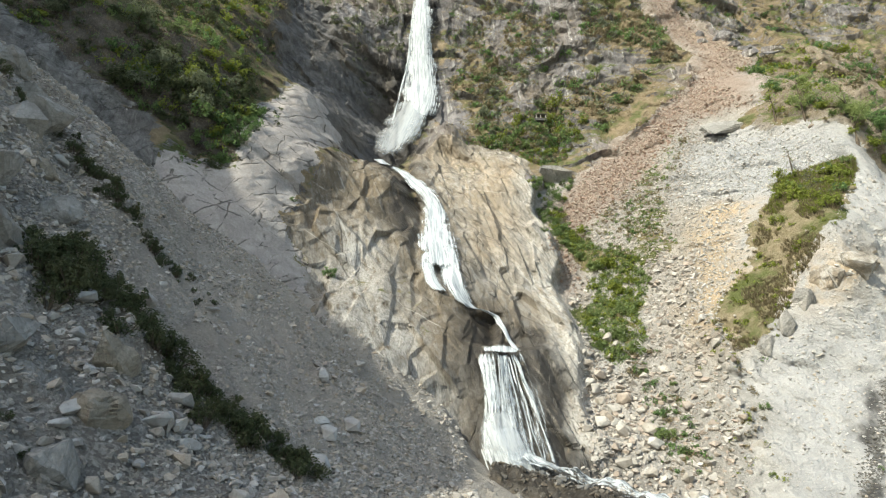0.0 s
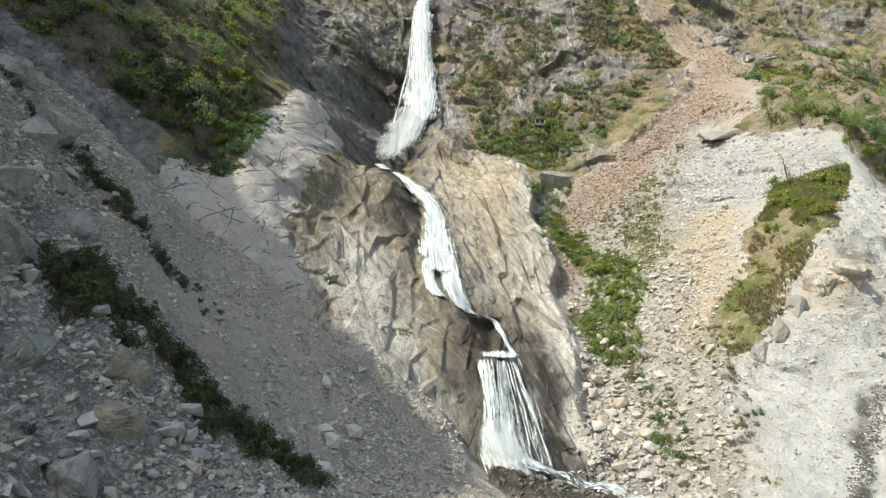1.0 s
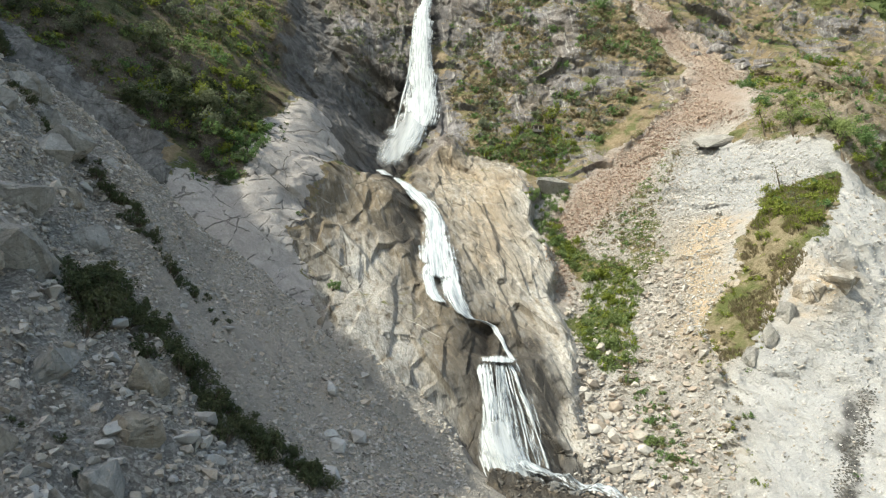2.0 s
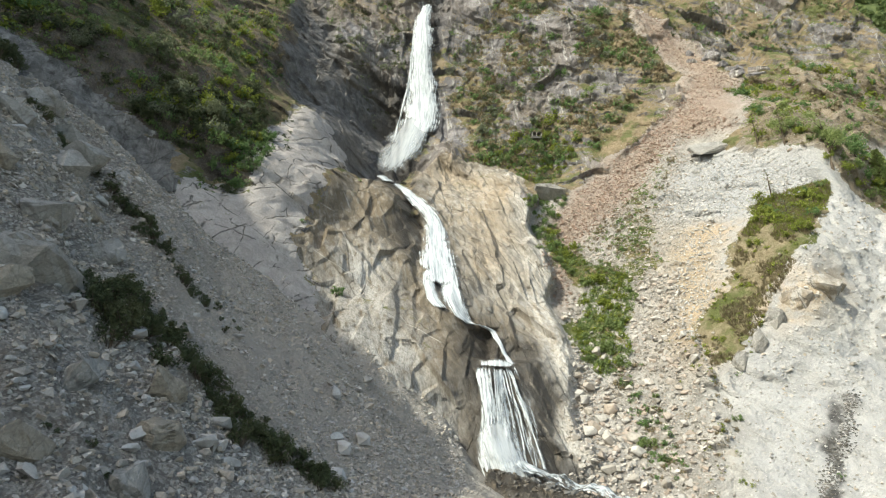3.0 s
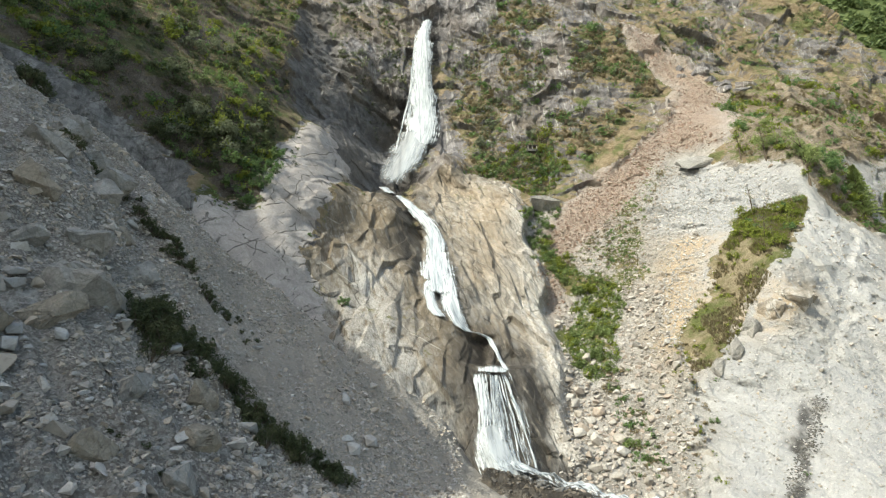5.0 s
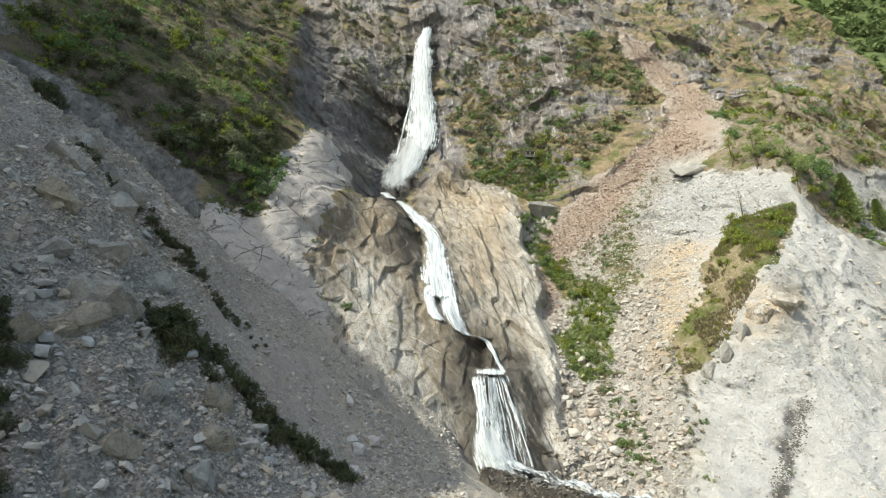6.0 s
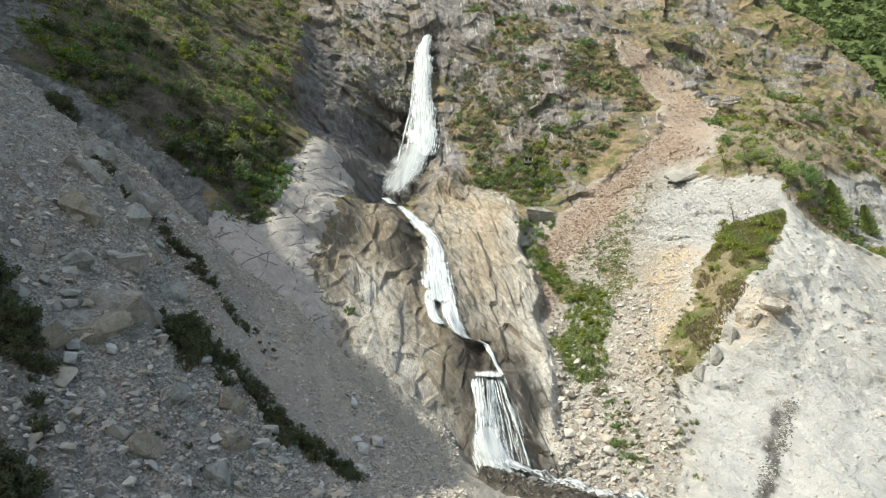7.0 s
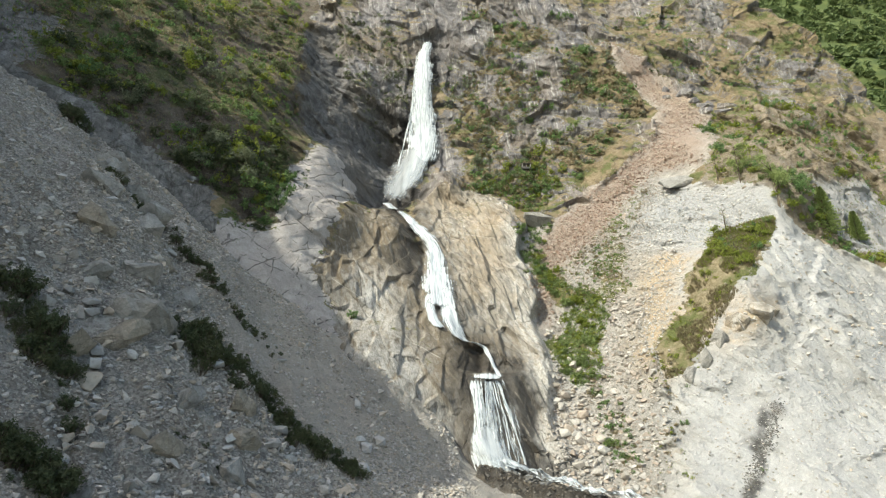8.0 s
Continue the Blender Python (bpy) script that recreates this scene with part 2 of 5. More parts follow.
def value_noise(x, y, z):
    """Smooth noise from -1 to 1 with cells one unit wide."""
    i, j, k = np.floor(x).astype(int), np.floor(y).astype(int), np.floor(z).astype(int)
    u, v, w = x - i, y - j, z - k
    u, v, w = u * u * (3 - 2 * u), v * v * (3 - 2 * v), w * w * (3 - 2 * w)
    i0, j0, k0, i1, j1, k1 = i & 63, j & 63, k & 63, (i + 1) & 63, (j + 1) & 63, (k + 1) & 63
    a = LATTICE[i0, j0, k0] * (1 - u) + LATTICE[i1, j0, k0] * u
    b = LATTICE[i0, j1, k0] * (1 - u) + LATTICE[i1, j1, k0] * u
    c = LATTICE[i0, j0, k1] * (1 - u) + LATTICE[i1, j0, k1] * u
    d = LATTICE[i0, j1, k1] * (1 - u) + LATTICE[i1, j1, k1] * u
    return ((a * (1 - v) + b * v) * (1 - w) + (c * (1 - v) + d * v) * w) * 2 - 1


def fbm(x, y, z, size, octaves=4, gain=0.5, ridged=False):
    """Layered noise whose coarsest features are size metres wide."""
    total, weight, f = 0.0, 1.0, 1.0 / size
    for o in range(octaves):
        n = value_noise(x * f + 17.3 * o, y * f + 5.1 * o, z * f + 9.7 * o)
        total = total + weight * (1 - 2 * np.abs(n) if ridged else n)
        weight, f = weight * gain, f * 2.03
    return total


def facets(x, z, size, seed, tilt=1.0, wide=0.9):
    """Blocky rock: each cell is a tilted facet set forward or back. Also the distance to the joint between two cells."""
    u, v = x / size, z / size
    i, j = np.floor(u).astype(int), np.floor(v).astype(int)
    best, second = np.full(np.shape(x), 1e9), np.full(np.shape(x), 1e9)
    height, other = np.zeros(np.shape(x)), np.zeros(np.shape(x))
    for di in (-1, 0, 1):
        for dj in (-1, 0, 1):
            a, b = (i + di) & 63, (j + dj) & 63
            cx, cz = i + di + LATTICE[a, b, seed], j + dj + LATTICE[a, b, seed + 1]
            d = np.hypot(u - cx, v - cz)
            h = (LATTICE[a, b, seed + 2] - 0.5) * 1.2 + tilt * ((LATTICE[a, b, seed + 3] - 0.5) * (u - cx) + (LATTICE[a, b, seed + 4] - 0.5) * (v - cz)) * 2.2
            first = d < best
            between = ~first & (d < second)
            other = np.where(first, height, np.where(between, h, other))
            second = np.where(first, best, np.where(between, d, second))
            height, best = np.where(first, h, height), np.where(first, d, best)
    seam = 0.5 * (1 - blend(second - best, 0.0, min(0.45, wide / size)))
    return height * (1 - seam) + other * seam, (second - best) * size


def blend(v, lo, hi):
    u = np.clip((v - lo) / (hi - lo), 0, 1)
    return u * u * (3 - 2 * u)


def inside(points, x, z):
    """Metres inside (+) or outside (-) a closed outline."""
    near, within = np.full(np.shape(x), 1e9), np.zeros(np.shape(x), bool)
    for (ax, az), (bx, bz) in zip(points, points[1:] + points[:1]):
        dx, dz = bx - ax, bz - az
        s = np.clip(((x - ax) * dx + (z - az) * dz) / (dx * dx + dz * dz), 0, 1)
        near = np.minimum(near, np.hypot(x - ax - s * dx, z - az - s * dz))
        if dz:
            within ^= ((az > z) != (bz > z)) & (x < ax + (z - az) / dz * dx)
    return np.where(within, near, -near)


def along(points, x, z):
    """Distance from an open line."""
    near = np.full(np.shape(x), 1e9)
    for (ax, az), (bx, bz) in zip(points, points[1:]):
        dx, dz = bx - ax, bz - az
        s = np.clip(((x - ax) * dx + (z - az) * dz) / (dx * dx + dz * dz), 0, 1)
        near = np.minimum(near, np.hypot(x - ax - s * dx, z - az - s * dz))
    return near


# The mountainside is laid out in front elevation: x across, z up, and how far back it stands.
KNOT_X = np.array([-110, -75, -50, -25, 0, 20, 40, 60, 85, 110, 140, 200.0])
KNOT_Z = np.array([0, 30, 60, 90, 120, 150, 190, 240.0])
SETBACK = np.array([
    (62, 74, 86, 98, 111, 130, 164, 205),
    (79, 95, 111, 124, 132, 155, 188, 217),
    (91, 106, 123, 135, 161, 188, 205, 218),
    (106, 115, 142, 161, 193, 217, 212, 215),
    (122, 128, 151, 173, 196, 212, 214, 212),
    (124, 139, 158, 173, 194, 208, 210, 211),
    (116, 139, 162, 176, 193, 204, 203, 212),
    (105, 128, 147, 169, 187, 196, 201, 217),
    (99, 115, 122, 152, 178, 191, 202, 223),
    (102, 117, 126, 142, 158, 184, 206, 225),
    (109, 124, 140, 155, 160, 183, 211, 220),
    (128, 147, 164, 180, 193, 204, 211, 217)], float)

SLOPE_LEFT = [(-190, 60), (-104, 106), (-83, 97), (-69, 89), (-62, 84), (-54, 80), (-53, 100), (-56, 112), (-54, 130), (-58, 140), (-65, 187), (-70, 260), (-80, 400), (-190, 400)]
SLAB_GREY = [(-140, 128), (-118, 116), (-98, 108), (-83, 96), (-69, 88), (-65, 80), (-69, 70), (-80, 72), (-94, 84), (-120, 100), (-140, 116)]
SLAB_PALE = [(-72, 66), (-64, 81), (-54, 81), (-55, 110), (-53, 129), (-44, 132), (-34, 106), (-38, 83), (-39, 70), (-29, 50), (-20, 30), (-60, 40)]
WALL_BROWN = [(-34, 98), (-20, 114), (-8, 87), (-5, 54), (6, 46), (12, 43), (14, 15), (9, -8), (-30, -8), (-30, 30), (-29, 50), (-38, 69), (-36, 84)]
# the hollow, carried up over grey cliff whose shade is painted as darker rock
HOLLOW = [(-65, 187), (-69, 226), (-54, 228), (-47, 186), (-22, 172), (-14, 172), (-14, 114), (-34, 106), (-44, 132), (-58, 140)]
BUTTRESS = [(-11, 116), (-2, 124), (26, 119), (33, 77), (34, 37), (30, -8), (14, -8), (9, 15), (12, 43), (6, 46), (-5, 54), (-8, 87)]
RED = [(84, 217), (104, 199), (111, 178), (117, 152), (101, 122), (86, 123), (59, 92), (43, 79), (37, 53), (32, 70), (34, 82), (47, 103), (69, 121), (92, 143), (99, 163), (87, 196)]
DEBRIS = [(84, 217), (104, 199), (113, 178), (118, 152), (104, 122), (90, 114), (79, 104), (66, 65), (59, 42), (55, 15), (48, -8), (30, -8), (34, 37), (33, 77), (30, 95), (45, 103), (69, 122), (90, 143), (97, 163), (85, 196)]
GREEN = [(34, 84), (39, 79), (47, 69), (54, 62), (54, 54), (49, 44), (48, 36), (41, 31), (37, 35), (36, 45), (42, 54), (42, 63), (35, 75)]
SPUR = [(79, 104), (90, 114), (100, 110), (108, 98), (118, 86), (134, 74), (170, 56), (320, 30), (320, -10), (48, -10), (55, 15), (59, 42), (66, 65)]
SHOULDER = [(112, 150), (140, 168), (200, 172), (320, 120), (320, 30), (170, 56), (134, 74), (118, 86), (108, 98), (100, 110), (104, 122)]
CREST = [(80, 106), (89, 111), (99, 107), (107, 96), (107, 89), (87, 77), (73, 74), (72, 87)]
TUFT_PATCH = [(109, 87), (92, 83), (78, 68), (73, 57), (62, 42), (61, 32), (69, 34), (77, 48), (88, 63), (106, 80)]
NOSE = [(118, 104), (107, 84), (88, 62), (70, 40), (62, 22)]
FLANK = [(61, 101), (69, 101), (63, 66), (54, 56), (52, 68)]
SCAR = [(136, 110), (175, 116), (175, 76), (140, 78), (134, 90)]
SKYLINE_X, SKYLINE_Z = [-200, 60, 120, 150, 176, 197, 217, 260, 320], [330, 320, 300, 280, 247, 217, 177, 110, 20]
FALL_LINE = [(-4, 216), (-8, 190), (-10, 150), (-15, 122), (-17, 110)]
CASCADE_LINE = [(-17, 110), (-7, 92), (-2, 72), (1, 55), (8, 46), (14, 42), (16, 36)]
FAN_LINE = [(15, 35), (16, 10)]


def loft(x, z):
    ix = np.clip(np.searchsorted(KNOT_X, x) - 1, 0, len(KNOT_X) - 2)
    iz = np.clip(np.searchsorted(KNOT_Z, z) - 1, 0, len(KNOT_Z) - 2)
    fx, fz = (x - KNOT_X[ix]) / (KNOT_X[ix + 1] - KNOT_X[ix]), (z - KNOT_Z[iz]) / (KNOT_Z[iz + 1] - KNOT_Z[iz])
    fx = np.where((fx > 0) & (fx < 1), 0.5 * fx + 0.5 * fx * fx * (3 - 2 * fx), fx)
    fz = np.where((fz > 0) & (fz < 1), 0.5 * fz + 0.5 * fz * fz * (3 - 2 * fz), fz)
    low = SETBACK[ix, iz] * (1 - fz) + SETBACK[ix, iz + 1] * fz
    high = SETBACK[ix + 1, iz] * (1 - fz) + SETBACK[ix + 1, iz + 1] * fz
    return low * (1 - fx) + high * fx


def setback(x, z):
    """How far back the mountainside stands at x, z, with its forms and roughness."""
    wx = x + 2.2 * fbm(x, 0 * x, z, 14, 4)
    wz = z + 2.2 * fbm(x, 0 * x + 31, z, 14, 4)
    y = loft(x, z)
    y = y + 3.0 * np.maximum(0, z - np.interp(x, SKYLINE_X, SKYLINE_Z) - 2 * fbm(x, 0 * x + 3, 0 * x, 30, 2))
    hollow = inside(HOLLOW, wx, wz)
    y = y + 5.0 * blend(hollow, -3, 4)
    pale = inside(SLAB_PALE, wx, wz)
    y = y - 3.0 * np.exp(-((x + 44) ** 2 / 90 + (z - 122) ** 2 / 260))
    brown, butt = inside(WALL_BROWN, wx, wz), inside(BUTTRESS, wx, wz)
    y = y - 1.5 * blend(brown, 0, 3) - 4.0 * blend(butt, -1.5, 3)
    y = y + 3.5 * np.exp(-((along(FALL_LINE, x, z) / 6.0) ** 2))
    y = y + 3.0 * np.exp(-((along(CASCADE_LINE, x, z) / 4.5) ** 2))
    y = y - 4.0 * blend(x, 2, 12) * blend(-x, -27, -20) * blend(-z, -36.5, -34.5) * blend(z, -8, 5)
    y = y + 1.0 * np.exp(-((x - 10.5) ** 2 / 14 + (z - 40) ** 2 / 16))
    y = y - 7.0 * np.exp(-(((x - 0.5) / 8.0) ** 2 + ((z - 126) / 9.0) ** 2) ** 1.5)
    y = y + 3.0 * np.exp(-(((x + 19) / 6.0) ** 2 + ((z - 122) / 7.0) ** 2))
    nose = along(NOSE, x, z)
    y = y - 3.6 * np.exp(-((nose / 11.0) ** 2))
    debris, spur = inside(DEBRIS, wx, wz), inside(SPUR, wx, wz)
    shoulder, slope = inside(SHOULDER, wx, wz), inside(SLOPE_LEFT, wx, wz)
    grey = inside(SLAB_GREY, wx, wz)
    y = y - 2.0 * blend(grey, -2, 3)
    smooth = np.clip(blend(pale, 0, 4) * 0.85 + blend(grey, 0, 4) * 0.75 + blend(debris, 0, 4) * 0.72 + blend(spur, 0, 4) * 0.55 + (blend(brown, 0, 3) + blend(butt, 0, 3)) * 0.75 + blend(slope, 0, 4) * 0.4, 0, 0.9)
    rough = 1.0 - smooth
    big, _ = facets(wx, wz + 0.3 * x, 19, 1)
    mid, _ = facets(wx * 1.1 + 0.5 * wz, wz * 0.8, 6.5, 8)
    small, _ = facets(wx * 1.15 + 0.4 * z, wz * 0.85, 2.8, 15)
    y = y + rough * (1.6 * fbm(x, y * 0.5, z, 30, 3) + 3.0 * big + 1.5 * mid + 0.4 * small)
    y = y + 0.16 * (blend(spur, 0, 4) + 1.1 * blend(debris, 0, 4)) * small
    sheet, joint = facets(wx + 0.7 * wz, wz - 0.5 * wx, 8.5, 22, 0.7)
    y = y + blend(pale, 0, 3) * (0.5 * sheet + 0.25 * np.exp(-((joint / 0.8) ** 2)))
    rocky = np.maximum(blend(brown, 0, 3), blend(butt, 0, 3))
    jx, jz = 0.8 * x + 0.2 * wx, 0.8 * z + 0.2 * wz
    planes, joint = facets(jx + 0.45 * jz, 0.42 * jz - 0.2 * jx, 9, 29, 1.2, 1.0)
    slabs, _ = facets(jx + 0.36 * jz, 0.24 * jz - 0.09 * jx, 3.4, 34, 1.0, 0.4)
    flakes, _ = facets(x + 0.3 * z, 0.45 * z - 0.12 * x, 1.6, 41, 1.0, 0.25)
    blocky = blend(butt, -2, 3)
    slabs = blocky * slabs + (1 - blocky) * facets(jx - 0.35 * jz, 0.5 * jz + 0.25 * jx, 6.0, 37, 1.2, 0.6)[0]
    rocky = rocky * (1 - 0.65 * np.exp(-((along(FAN_LINE, x, z) / 11) ** 2)))
    rocky = rocky * (1 - 0.9 * np.exp(-((x - 6) ** 2 + (z - 25.5) ** 2) / 16))
    y = y + rocky * (1.8 * planes + (1.1 - 0.1 * blocky) * slabs + (0.07 + 0.26 * blocky) * flakes + 0.12 * np.exp(-((joint / 0.5) ** 2)))
    y = y + (0.10 + 0.25 * rough) * fbm(x, y, z, 4.0, 4, 0.6) + 1.2 * fbm(x, 0 * y + 50, z, 40, 2)
    rill = fbm(x * 1.0 + z * 0.45, 0 * x + 7, z * 0.12, 5, 3, 0.5, True)
    y = y + 1.3 * blend(inside(CREST, wx, wz), -8, 6) * fbm(x * 1.0 + z * 0.45, 0 * x + 3, z * 0.12, 5, 4, 0.6, True)
    y = y + 0.36 * blend(spur, 0, 4) * rill + 0.35 * blend(debris, 0, 4) * rill
    y = y + 0.9 * blend(inside(CREST, wx, wz), -6, 4) * (mid + 0.6 * small)
    ledges = fbm(x * 0.12, 0 * x + 90, z + 0.25 * x, 7, 3, 0.5, True)
    y = y + 0.8 * ledges * blend(z, 120, 140) * (1 - blend(debris, -2, 2))
    return y


def axis(stops):
    """Grid lines: (from, to, step) stretches."""
    return np.unique(np.concatenate([np.arange(a, b, s) for a, b, s in stops] + [[stops[-1][1]]]))


def grid_faces(nu, nv):
    i = np.arange(nu * nv).reshape(nu, nv)
    return np.stack([i[:-1, :-1], i[1:, :-1], i[1:, 1:], i[:-1, 1:]], -1).reshape(-1, 4)


def mesh_of(name, verts, faces, smooth=True, attrs=None):
    """A mesh from arrays of vertices and quads or triangles."""
    used, inverse = np.unique(faces, return_inverse=True)
    verts, faces = verts[used], inverse.reshape(faces.shape)
    me = bpy.data.meshes.new(name)
    n, s = faces.shape
    me.vertices.add(len(verts))
    me.vertices.foreach_set("co", np.ascontiguousarray(verts, np.float32).ravel())
    me.loops.add(n * s)
    me.loops.foreach_set("vertex_index", np.ascontiguousarray(faces, np.int32).ravel())
    me.polygons.add(n)
    me.polygons.foreach_set("loop_start", np.arange(0, n * s, s, dtype=np.int32))
    me.polygons.foreach_set("use_smooth", np.full(n, smooth))
    for key, values in (attrs or {}).items():
        me.attributes.new(key, "FLOAT", "POINT").data.foreach_set("value", np.ascontiguousarray(values[used], np.float32))
    me.update(calc_edges=True)
    return me


GX = axis([(-190, -115, 1.5), (-115, -42, 0.55), (-42, 36, 0.3), (36, 130, 0.55), (130, 235, 0.65), (235, 321, 4)])
GZ = axis([(-8, 2, 1.2), (2, 124, 0.34), (124, 262, 0.6), (262, 340, 4)])
MX, MZ = np.meshgrid(GX, GZ, indexing="ij")
MY = setback(MX, MZ)


def stands(x, z):
    """The finished mountainside's setback at x, z (from its own grid)."""
    x, z = np.asarray(x, float), np.asarray(z, float)
    i = np.clip(np.searchsorted(GX, x) - 1, 0, len(GX) - 2)
    j = np.clip(np.searchsorted(GZ, z) - 1, 0, len(GZ) - 2)
    u, v = (x - GX[i]) / (GX[i + 1] - GX[i]), (z - GZ[j]) / (GZ[j + 1] - GZ[j])
    return (MY[i, j] * (1 - u) + MY[i + 1, j] * u) * (1 - v) + (MY[i, j + 1] * (1 - u) + MY[i + 1, j + 1] * u) * v


WX = MX + 2.6 * fbm(MX, 0 * MX, MZ, 9, 5, 0.6)
WZ = MZ + 2.6 * fbm(MX, 0 * MX + 31, MZ, 9, 5, 0.6)
zone = np.zeros(MX.shape, int)
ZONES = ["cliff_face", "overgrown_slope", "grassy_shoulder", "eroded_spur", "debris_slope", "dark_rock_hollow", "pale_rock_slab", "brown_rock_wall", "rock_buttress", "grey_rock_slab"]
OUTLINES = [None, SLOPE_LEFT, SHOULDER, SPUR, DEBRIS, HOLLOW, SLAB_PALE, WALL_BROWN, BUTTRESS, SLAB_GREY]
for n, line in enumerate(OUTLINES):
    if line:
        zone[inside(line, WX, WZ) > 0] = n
zone[inside([(-150, 108), (-128, 108), (-121, 122), (-128, 150), (-150, 150)], WX, WZ) > 0] = 9
patchy = fbm(MX, 0 * MX + 11, MZ, 18, 4)
green_d, tuft_d = inside(GREEN, WX, WZ), inside(TUFT_PATCH, WX, WZ)
cover = 0.10 + 0.1 * (zone == 0) + np.where(zone == 0, 0.8, 0.45) * patchy + 0.25 * fbm(MX, 0 * MX + 23, MZ, 45, 2) + 0.5 * blend(green_d, -4, 4) + 2.2 * blend(tuft_d, -3, 3)
cover = cover + 0.55 * blend(inside(FLANK, WX, WZ), -4, 3) - 1.3 * blend(inside(SCAR, WX, WZ), -3, 3)
cover = cover + 0.25 * (WX < -45) * blend(inside(SLOPE_LEFT, WX, WZ), -6, 1)
chalk = 1.0 * blend(inside(CREST, WX, WZ), -9, 4) + 0.85 * blend(inside(SCAR, WX, WZ), -2, 3) + 0.35 * blend(fbm(MX, 0 * MX + 70, MZ, 16, 3), 0.35, 0.8) * (MX > 130)
ochre = 0.95 * np.exp(-((along([(72, 72), (64, 50), (60, 38)], WX, WZ) / 6) ** 2)) + 0.9 * np.exp(-((along([(78, 46), (90, 52)], WX, WZ) / 5) ** 2))
ochre = ochre + 0.45 * np.exp(-((along([(-2, 116), (20, 100), (16, 70)], WX, WZ) / 9) ** 2)) + 0.5 * np.exp(-((along([(108, 176), (118, 160)], WX, WZ) / 7) ** 2))
red = 0.8 * blend(inside(RED, WX, WZ), -7, 7) * blend(-WZ, -225, -190)
cover = cover + 0.4 * blend(MX, 35, 65) * (zone == 0)
wet = 0.95 * np.exp(-((along(FALL_LINE, WX, WZ) / 8) ** 2)) + 0.65 * np.exp(-((along(CASCADE_LINE, WX - 2, WZ) / 6) ** 2))
wet = wet + 0.4 * np.exp(-((along([(6, 42), (8, 14)], WX, WZ) / 4) ** 2)) + 0.95 * np.exp(-((along([(22, 36), (26, 8)], WX, WZ) / 3.5) ** 2))
wet = wet + 1.2 * np.exp(-((along([(85, 24), (78, 16), (69, 4)], WX, WZ) / 1.25) ** 2)) + 0.95 * np.exp(-((along([(13, 34), (17, 8)], WX, WZ) / 8) ** 2)) + 0.9 * np.exp(-((along([(-14, 96), (-10, 74)], WX, WZ) / 4) ** 2))
border = np.exp(-((inside(SPUR, WX, WZ) / 7) ** 2)) * ((zone == 3) | (zone == 4)) * blend(MX, 20, 45)
wet = wet + 0.95 * np.exp(-((along([(4, 6), (30, 3)], WX, WZ) / 6) ** 2))
bleach = 0.95 * np.exp(-((along([(30, 96), (31, 80), (31, 40), (29, 12)], WX, WZ) / 6.5) ** 2)) + 0.9 * np.exp(-((along([(-23, 62), (-18, 46), (-10, 34), (-2, 20)], WX, WZ) / 8.5) ** 2)) + np.exp(-((along([(9.5, 34.6), (17, 34.8)], MX, MZ) / 0.8) ** 2))
wet = wet * (1 - np.exp(-((along([(9.5, 34.6), (17, 34.8)], MX, MZ) / 0.8) ** 2)))
ATTRS = {"bleach": np.clip(bleach, 0, 1), "border": border, "cover": cover, "ochre": ochre, "red": red, "chalk": chalk, "wet": np.clip(wet, 0, 1)}
ATTRS = {key: np.broadcast_to(v, MX.shape).ravel() for key, v in ATTRS.items()}
verts = np.stack([MX, MY, MZ], -1).reshape(-1, 3)
faces = grid_faces(len(GX), len(GZ))
face_zone = zone.ravel()[faces[:, 0]]
ZONE_LABELS = {
    "cliff_face": "craggy grey cliff with dry grass ledges and rust stains",
    "overgrown_slope": "steep dark earth slope overgrown with shrubs and grass",
    "grey_rock_slab": "smooth grey streaked rock slab under the shrubs",
    "pale_rock_slab": "pale pinkish grey rock slab with dark branching cracks",
    "brown_rock_wall": "brown weathered rock wall beside the waterfall",
    "dark_rock_hollow": "dark rock hollow beside the upper waterfall, shade painted into its colour",
    "rock_buttress": "pale and ochre rock buttress beside the cascade",
    "debris_slope": "reddish and beige rock debris in a steep gully",
    "eroded_spur": "whitish bare eroded earth spur with ochre patches",
    "grassy_shoulder": "green grassy mountain shoulder with bare earth",
}
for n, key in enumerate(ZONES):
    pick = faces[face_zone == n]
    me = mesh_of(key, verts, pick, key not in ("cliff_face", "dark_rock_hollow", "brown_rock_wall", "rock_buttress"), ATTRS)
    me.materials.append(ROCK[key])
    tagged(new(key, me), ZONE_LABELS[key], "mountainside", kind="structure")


# ---- the scree slope at hand and the valley floor ----
SPINE = [(-330, -240, 200), (-215, -160, 218), (-182, -75, 209.5), (-200, -22, 233.8), (-212, -14, 240), (-220, 28, 284), (-430, 60, 330)]


